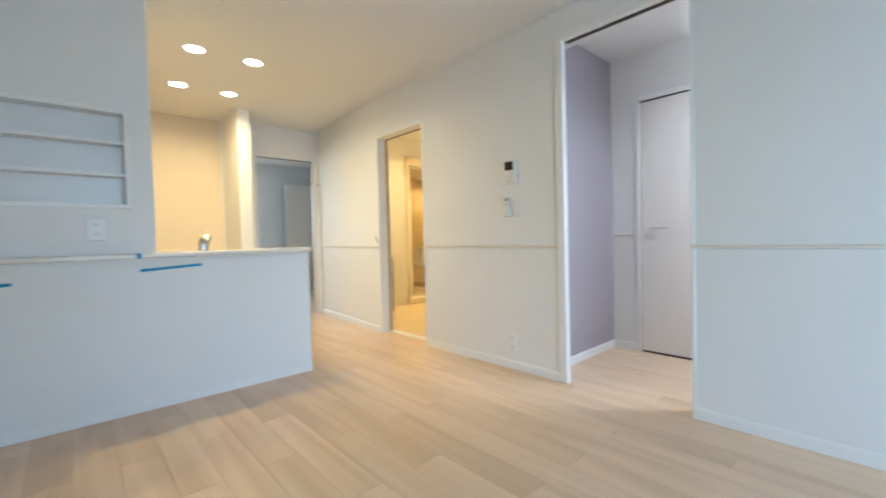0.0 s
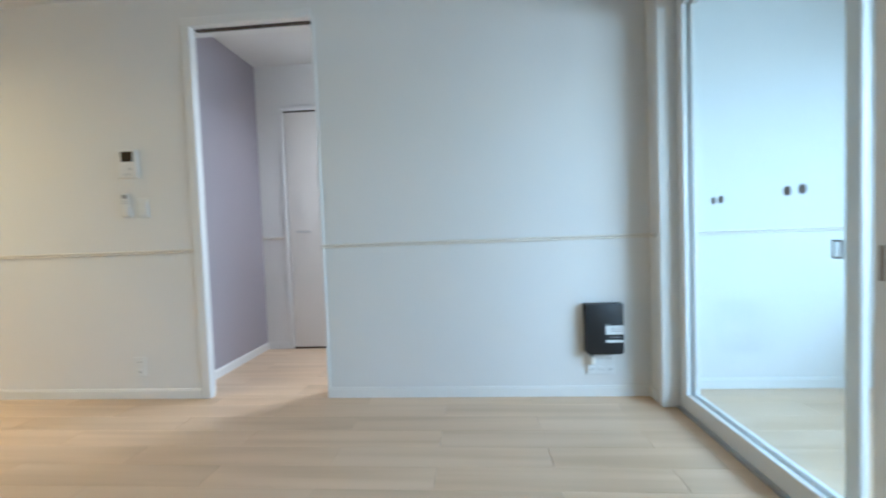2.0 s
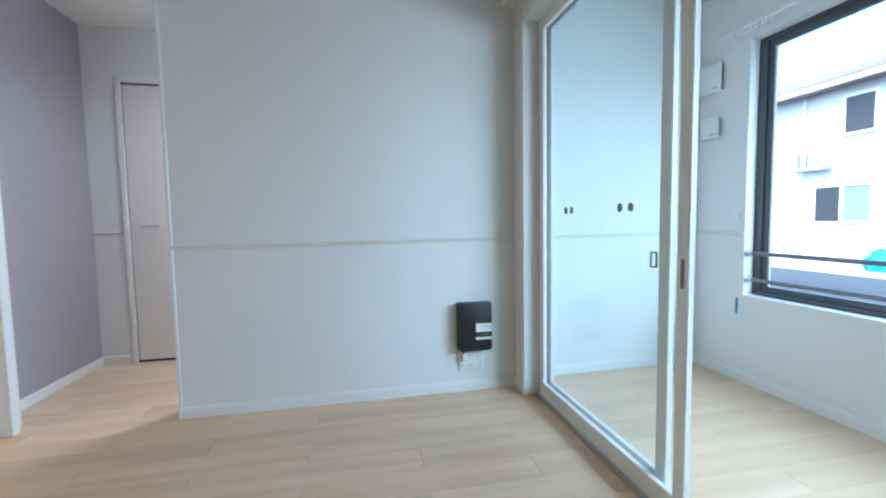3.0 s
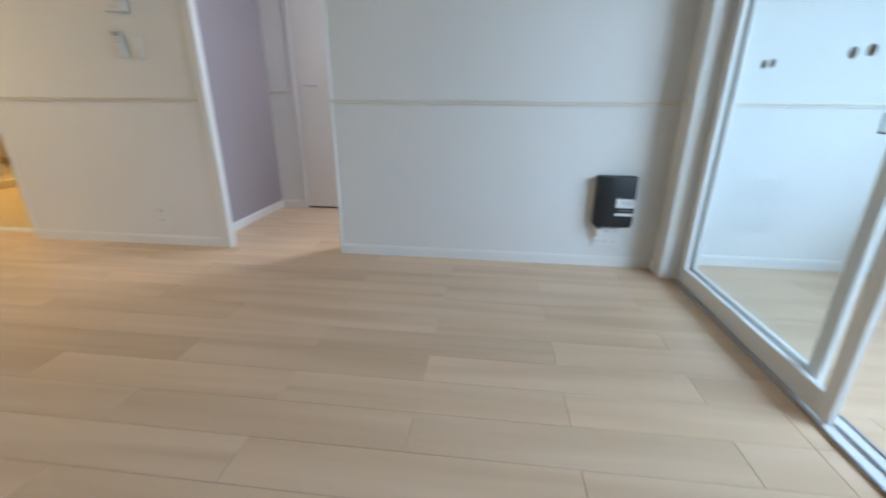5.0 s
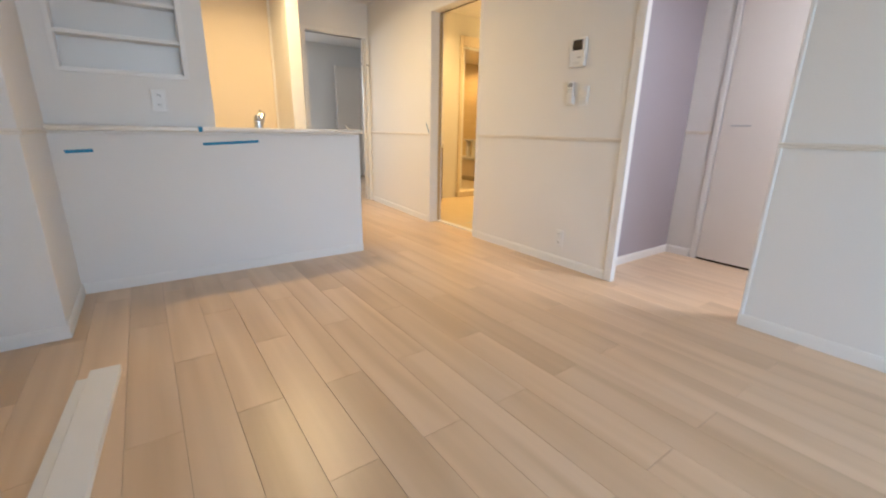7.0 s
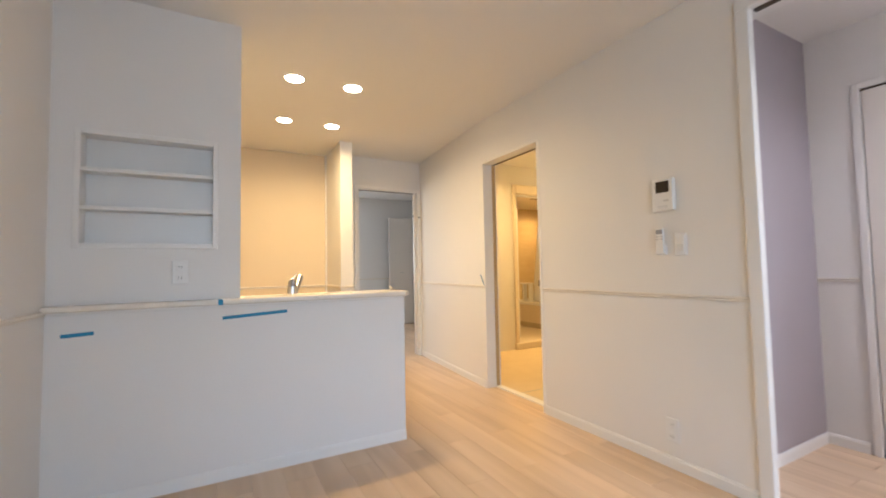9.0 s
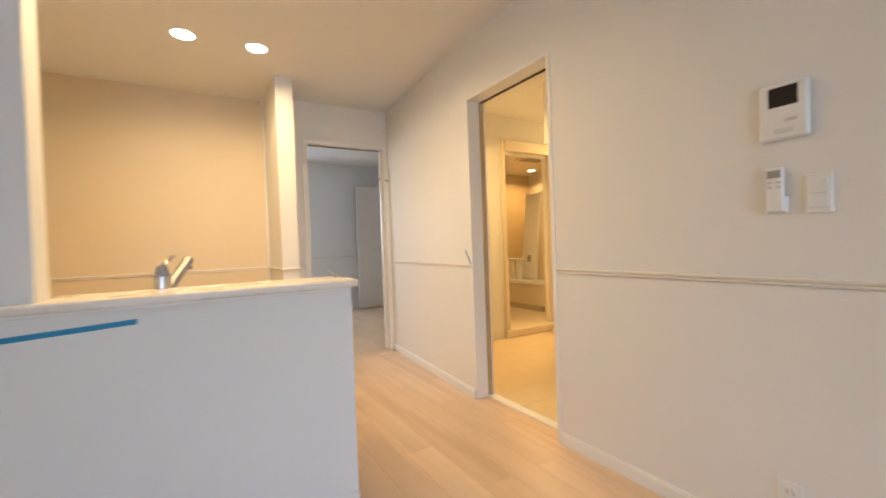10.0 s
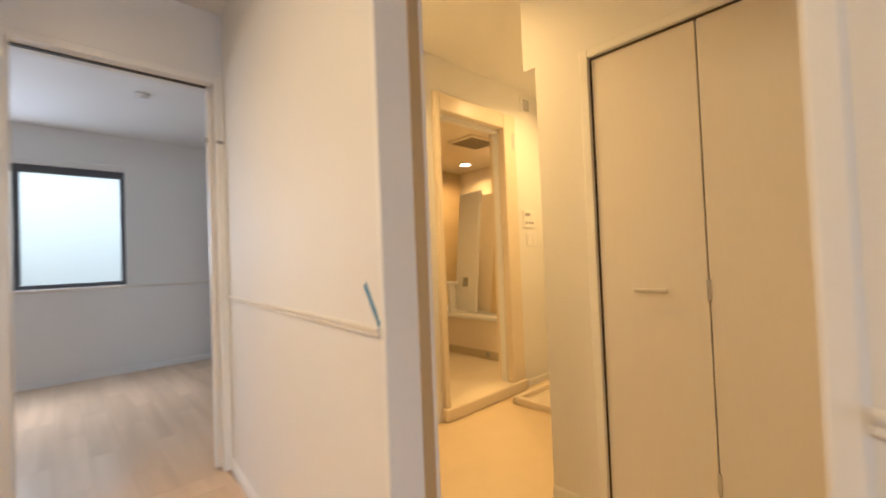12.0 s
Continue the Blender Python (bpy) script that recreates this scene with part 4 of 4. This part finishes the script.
put(part("plate", bm_of([(2.225, 2.36, YB - 0.009, YB - 0.0005, 1.115, 1.235)], 0.003), WHITEP), ls)
for x in (2.25, 2.30):
    put(part("rocker", bm_of([(x, x + 0.04, YB - 0.012, YB - 0.0088, 1.135, 1.215)], 0.001), WHITEP), ls)

# ---- bathroom ----
bf = tagged(new("door_frame_bath"), "cream plastic bathroom door frame with a raised sill", "door frame", kind="structure")
BX0, BX1 = 1.257, 2.10
for it in ((BX0, BX0 + 0.045, YB - 0.03, YB + 0.12, 0.09, 2.128), (BX1 - 0.14, BX1, YB - 0.03, YB + 0.12, 0.09, 2.128)):
    part("post", bm_of([it], 0.006), BATHW, bf)
part("header", bm_of([(BX0 + 0.045, BX1 - 0.14, YB - 0.03, YB + 0.12, 2.01, 2.128)], 0.006), BATHW, bf)
part("sill", bm_of([(BX0 - 0.01, BX1 + 0.01, YB - 0.045, YB + 0.12, 0.0065, 0.09)], 0.008), BATHW, bf)
part("inner_bead", bm_of([(BX0 + 0.045, BX0 + 0.058, YB + 0.03, YB + 0.08, 0.09, 2.01), (BX1 - 0.153, BX1 - 0.14, YB + 0.03, YB + 0.08, 0.09, 2.01), (BX0 + 0.058, BX1 - 0.153, YB + 0.03, YB + 0.08, 1.985, 2.01)]), WHITEP, bf)
part("latch_plate", bm_of([(BX1 - 0.05, BX1 - 0.02, YB - 0.0325, YB - 0.0298, 1.86, 1.99)]), STEEL, bf, "grey latch plate")
fd = thing("folding_door", 1.40, 5.6, 0.06, "cream folding bathroom door, folded open", "door")
for i in range(2):
    put(part("leaf", bm_of([(1.325 + i * 0.034, 1.352 + i * 0.034, YB + 0.125, YB + 0.45, 0.06, 1.98)], 0.003), BATHW), fd)
put(part("handle", bm_of([(1.3862, 1.398, YB + 0.16, YB + 0.19, 0.95, 1.15)], 0.003), WHITEP), fd)
tub = thing("bathtub", 2.9, 6.3, 0.05, "cream bathtub with a flat apron and rounded rim", "bathtub")
TX0, TX1, TY0, TY1 = 2.50, 3.395, YB + 0.105, 7.145
apron = put(part("apron", bm_of([(TX0 + 0.015, TX0 + 0.05, TY0, TY1, 0.051, 0.42)], 0.004), BATHW), tub)
put(smooth(part("rim", bm_of([(TX0, TX0 + 0.10, TY0, TY1, 0.42, 0.465), (TX1 - 0.10, TX1, TY0, TY1, 0.42, 0.465), (TX0 + 0.10, TX1 - 0.10, TY0, TY0 + 0.12, 0.42, 0.465), (TX0 + 0.10, TX1 - 0.10, TY1 - 0.12, TY1, 0.42, 0.465)], 0.010), WHITEP)), tub)
put(part("basin", bm_of([(TX0 + 0.10, TX1 - 0.10, TY0 + 0.12, TY1 - 0.12, 0.06, 0.09), (TX0 + 0.06, TX0 + 0.10, TY0 + 0.08, TY1 - 0.08, 0.06, 0.42), (TX1 - 0.10, TX1 - 0.06, TY0 + 0.08, TY1 - 0.08, 0.06, 0.42), (TX0 + 0.10, TX1 - 0.10, TY0 + 0.08, TY0 + 0.12, 0.06, 0.42), (TX0 + 0.10, TX1 - 0.10, TY1 - 0.12, TY1 - 0.08, 0.06, 0.42)]), WHITEP), tub)
part("kick_strip", bm_of([(TX0 + 0.008, TX0 + 0.0148, TY0, TY1, 0.052, 0.13)]), KICK, apron, "greyish strip along the apron foot")
bm = bmesh.new()
cyl(bm, (TX0 - 0.004, 6.0, 0.10), (TX0 + 0.0078, 6.0, 0.10), 0.026, seg=20)
part("drain_cap", bm, GREYP, apron, "round grey drain cap")


def leaning(name, w, h, d, foot, lean, turn, mat, label):
    t = thing(name, *foot, label, "board", "boards in the bathtub")
    bm = bmesh.new()
    box(bm, -d / 2, d / 2, -w / 2, w / 2, 0, h, 0.006)
    part("panel", bm, mat, t)
    t.matrix_world = pose(*foot, 0, lean, turn)
    return t


lid = leaning("tub_cover", 0.36, 1.30, 0.03, (2.69, 6.46, 0.467), 6, -8, WHITEP, "white bathtub lid panel leaning on the wall")
part("label_patch", bm_of([(-0.0172, -0.0148, -0.04, 0.05, 0.26, 0.36)]), GREYP, lid, "small grey label")
leaning("tub_cover", 0.32, 1.28, 0.03, (2.78, 6.28, 0.467), 8, -8, BATHW, "cream bathtub lid panel behind the white one")
leaning("board", 0.20, 1.1, 0.02, (2.72, 6.02, 0.467), 9, 6, STONE, "narrow tan board leaning beside the lids")
leaning("board", 0.15, 0.42, 0.03, (2.66, 5.83, 0.467), 10, 4, WHITEP, "short white board leaning beside the lids")
bs = thing("bath_shelf", 2.56, 6.72, 0.467, "small white shelf unit standing on the tub rim", "shelf")
put(part("board", bm_of([(2.56, 2.66, 6.52, 6.82, 0.76, 0.785)], 0.004), WHITEP), bs)
put(part("bracket", bm_of([(2.57, 2.65, 6.56, 6.60, 0.4665, 0.76), (2.57, 2.65, 6.72, 6.76, 0.4665, 0.76)], 0.003), WHITEP), bs)
bv = thing("ceiling_vent", 2.4, 6.0, 2.15, "cream bathroom ceiling fan unit with louvres", "ceiling vent")
put(part("frame", bm_of([(2.2, 2.62, 5.82, 6.14, 2.132, 2.1495)], 0.004), BATHW), bv)
put(part("slat", bm_of([(2.24, 2.58, 5.86 + i * 0.045, 5.89 + i * 0.045, 2.126, 2.1318) for i in range(6)]), GREYTAN), bv)

# ---- bedroom ----
w2 = tagged(new("window_2"), "dark bronze window with frosted panes", "window", kind="structure")
for it in ((-1.55, -1.515, Y2 + 0.03, Y2 + 0.09, 0.945, 2.005), (-0.04, -0.005, Y2 + 0.03, Y2 + 0.09, 0.945, 2.005), (-1.55, -0.005, Y2 + 0.03, Y2 + 0.09, 0.905, 0.945), (-1.55, -0.005, Y2 + 0.03, Y2 + 0.09, 2.005, 2.07)):
    part("window_frame", bm_of([it], 0.003), ALU, w2)
part("mullion", bm_of([(-0.82, -0.775, Y2 + 0.04, Y2 + 0.085, 0.945, 2.005)], 0.002), ALU, w2)
for a, b in ((-1.515, -0.82), (-0.775, -0.04)):
    g = part("pane", bm_of([(a, b, Y2 + 0.058, Y2 + 0.064, 0.945, 2.005)]), FROST, w2, "frosted glass pane")
    g.visible_shadow = False
structure("window_sill", TRIM, [(-1.56, 0.005, Y2 - 0.014, Y2 + 0.03, 0.887, 0.9045)], "white sill of the bedroom window", "window sill", 0.002)
sd = thing("smoke_detector", -0.02, 7.3, 2.44, "round white ceiling smoke detector", "smoke detector")
bm = bmesh.new()
cyl(bm, (-0.02, 7.3, 2.42), (-0.02, 7.3, 2.4395), 0.055, 0.052, seg=28)
mount = put(smooth(part("mount", bm, WHITEP)), sd)
bm = bmesh.new()
cyl(bm, (-0.02, 7.3, 2.398), (-0.02, 7.3, 2.42), 0.034, 0.044, seg=28)
smooth(part("sensor", bm, WHITEP, mount))
c2 = thing("curtain_rail", -0.8, Y2 - 0.05, 2.12, "thin white curtain rail over the bedroom window", "curtain rail")
put(part("rail", bm_of([(-1.75, 0.09, Y2 - 0.06, Y2 - 0.045, 2.115, 2.128)], 0.002), WHITEP), c2)
for x in (-1.7, -0.8, 0.02):
    put(part("bracket", bm_of([(x, x + 0.02, Y2 - 0.045, Y2 - 0.0005, 2.115, 2.135)], 0.001), WHITEP), c2)
cd = thing("folding_door", 1.1, 8.5, 0.01, "white closet door leaf standing half open", "door")
cd_leaf = put(part("leaf", bm_of([(0.775, 1.26, 8.47, 8.50, 0.012, 2.05)], 0.002), DOORW), cd)
put(part("leaf", bm_of([(1.265, 1.645, 8.44, 8.47, 0.012, 2.05)], 0.002), DOORW), cd)
part("handle", bm_of([(0.98, 1.06, 8.452, 8.462, 0.99, 1.0), (0.985, 0.993, 8.462, 8.4702, 0.99, 1.0), (1.047, 1.055, 8.462, 8.4702, 0.99, 1.0)]), STEEL, cd_leaf)

# ---- outside ----
GZ = -0.6
tagged(boxes("ground", ASPHALT, [(-400, 400, -400, 400, GZ - 0.2, GZ)]), "grey asphalt ground reaching to the horizon", "ground", kind="structure")
tagged(boxes("kerb", SIDING, [(-30, 30, -12.2, -12.05, GZ, GZ + 0.12)]), "pale concrete kerb along the road", "kerb", kind="structure")
tagged(boxes("yard", CONCRETE, [(-30, 30, -14.0, -12.2, GZ, GZ + 0.06)]), "pale concrete strip at the foot of the house", "pavement", kind="structure")
hs = thing("house", 8, -14, GZ, "two-storey white house across the road", "house")
put(part("wall", bm_of([(2.0, 16.0, -22.0, -14.0, GZ, 4.75)]), SIDING), hs)
bm = bmesh.new()
e = [bm.verts.new(p) for p in ((1.4, -22.6, 4.75), (16.6, -22.6, 4.75), (16.6, -13.4, 4.75), (1.4, -13.4, 4.75), (1.4, -22.6, 4.95), (16.6, -22.6, 4.95), (16.6, -13.4, 4.95), (1.4, -13.4, 4.95), (5.0, -18.0, 6.5), (13.0, -18.0, 6.5))]
for f in ((0, 1, 2, 3), (0, 1, 5, 4), (1, 2, 6, 5), (2, 3, 7, 6), (3, 0, 4, 7), (4, 5, 9, 8), (5, 6, 9), (6, 7, 8, 9), (7, 4, 8)):
    bm.faces.new([e[i] for i in f])
bmesh.ops.recalc_face_normals(bm, faces=bm.faces)
put(part("roof", bm, ROOF), hs)
put(part("gutter", bm_of([(1.4, 16.6, -13.39, -13.28, 4.72, 4.84)], 0.02), WHITEP), hs)
CURTAIN = plain("pale_curtain_pane", (0.20, 0.25, 0.27), 0.2)
for x0, x1, z0, z1, half in ((6.88, 8.36, 0.76, 1.82, True), (6.88, 7.62, 3.38, 4.42, False), (10.6, 12.2, 0.66, 1.72, True), (10.6, 12.2, 3.1, 4.2, True), (3.2, 4.9, 0.66, 1.72, True), (3.2, 4.9, 3.1, 4.2, True)):
    mid = (x0 + x1) / 2
    bars = [(x0 - 0.07, x1 + 0.07, -13.998, -13.92, z0 - 0.07, z0), (x0 - 0.07, x1 + 0.07, -13.998, -13.92, z1, z1 + 0.07), (x0 - 0.07, x0, -13.998, -13.92, z0, z1), (x1, x1 + 0.07, -13.998, -13.92, z0, z1)]
    if half:
        bars.append((mid - 0.04, mid + 0.04, -13.998, -13.93, z0, z1))
    wn2 = put(part("window", bm_of(bars), WHITEP), hs)
    if half:
        part("pane", bm_of([(mid + 0.04, x1, -13.998, -13.97, z0, z1)]), ROOMDARK, wn2, "dark window pane")
        part("pane", bm_of([(x0, mid - 0.04, -13.998, -13.97, z0, z1)]), CURTAIN, wn2, "pale curtained pane")
    else:
        part("pane", bm_of([(x0, x1, -13.998, -13.97, z0, z1)]), ROOMDARK, wn2, "dark window pane")
put(part("downpipe", bm_of([(8.75, 8.82, -13.995, -13.92, GZ, 4.7)]), WHITEP), hs)
au = thing("air_conditioner", 8.4, -13.8, 2.25, "white outdoor air conditioner unit on a wall bracket", "air conditioner")
put(part("casing", bm_of([(8.0, 8.75, -13.9, -13.6, 2.42, 2.95)], 0.02), WHITEP), au)
# near-black bars paint the shade inside the grille's slots
put(part("fan_grille", bm_of([(8.56, 8.70, -13.598, -13.59, 2.47 + i * 0.075, 2.525 + i * 0.075) for i in range(6)] + [(8.34, 8.46, -13.598, -13.59, 2.47 + i * 0.075, 2.525 + i * 0.075) for i in range(6)]), plain("vent_slot_shade", (0.07, 0.07, 0.08), 0.6)), au)
put(part("bracket", bm_of([(7.9, 8.95, -13.995, -13.55, 2.36, 2.4195)]), CONCRETE), au)
tpn = tagged(new("tarp"), "blue plastic sheet heaped at the house's foot", "tarp")
bm = bmesh.new()
bmesh.ops.create_icosphere(bm, subdivisions=3, radius=1)
for v in bm.verts:
    q = 1 + 0.35 * noise.noise(v.co * 2.1)
    v.co = Vector((v.co.x * 0.55 * q, v.co.y * 0.4 * q, max(v.co.z, -0.25) * 0.50 * q))
part("sheet", bm, TARP, tpn)
tpn.location = (5.68, -12.9, GZ + 0.185)

# ---- plank floor ----
PW, PL, PX = 0.1514, 0.909, -2.371
floor = structure("floor", SUBFLOOR, [(XL, 0.22, YW, YK, -0.1, -0.0052), (0.22, 1.10, -0.62, 2.2, -0.1, -0.0052), (-2.5, 1.65, YE + 0.1, Y2, -0.11, -0.0056)], "pale oak plank floor laid lengthwise", "floor")
plank_mesh = {}


def plank_data(w, l):
    key = (round(w, 4), round(l, 4))
    if key not in plank_mesh:
        g, c, crown, n = 0.0005, 0.0008, 0.0006, 6
        a, w2_, l2_ = g, w - g, l - g
        vs = [(a, a, -0.005), (w2_, a, -0.005), (w2_, l2_, -0.005), (a, l2_, -0.005),
              (a, a, -c - crown), (w2_, a, -c - crown), (w2_, l2_, -c - crown), (a, l2_, -c - crown)]
        for y in (a + c, l2_ - c):
            for i in range(n + 1):
                u = i / n
                vs.append((a + c + (w2_ - a - 2 * c) * u, y, -crown * (2 * u - 1) ** 2))
        lo, hi = list(range(8, 9 + n)), list(range(9 + n, 10 + 2 * n))
        fs = [(lo[i], lo[i + 1], hi[i + 1], hi[i]) for i in range(n)]
        fs += [(0, 1, 5, 4), (1, 2, 6, 5), (2, 3, 7, 6), (3, 0, 4, 7), (4, 5, *lo[::-1]), (5, 6, hi[-1], lo[-1]), (6, 7, *hi), (7, 4, lo[0], hi[0])]
        me = bpy.data.meshes.new("plank")
        me.from_pydata(vs, [], fs)
        me.shade_flat()
        me.materials.append(OAK)
        plank_mesh[key] = me
    return plank_mesh[key]


def lay(x0, x1, y0, y1):
    i0 = math.floor((x0 - PX) / PW)
    for i in range(i0, math.ceil((x1 - PX) / PW) + 1):
        a, b = max(x0, PX + i * PW), min(x1, PX + (i + 1) * PW)
        if b - a < 0.01:
            continue
        shift = 2.37 if i % 2 == 0 else 1.905
        j = math.floor((y0 - shift) / PL)
        while shift + j * PL < y1:
            c, d = max(y0, shift + j * PL), min(y1, shift + (j + 1) * PL)
            j += 1
            if d - c < 0.012:
                continue
            ob = new("plank", plank_data(b - a, d - c))
            ob.location = (a, c, 0.0)
            ob.parent = floor


lay(XL, 0.0, -0.57, YE)
lay(0.0, 0.10, 3.385, YE)
lay(0.0, 1.05, 1.252, 2.16)
lay(0.12, 1.05, -0.6, 1.252)
lay(XL, 0.10, YW, -0.735)
lay(XL, 0.0, -0.735, -0.57)
lay(-2.5, 1.65, YE, Y2)
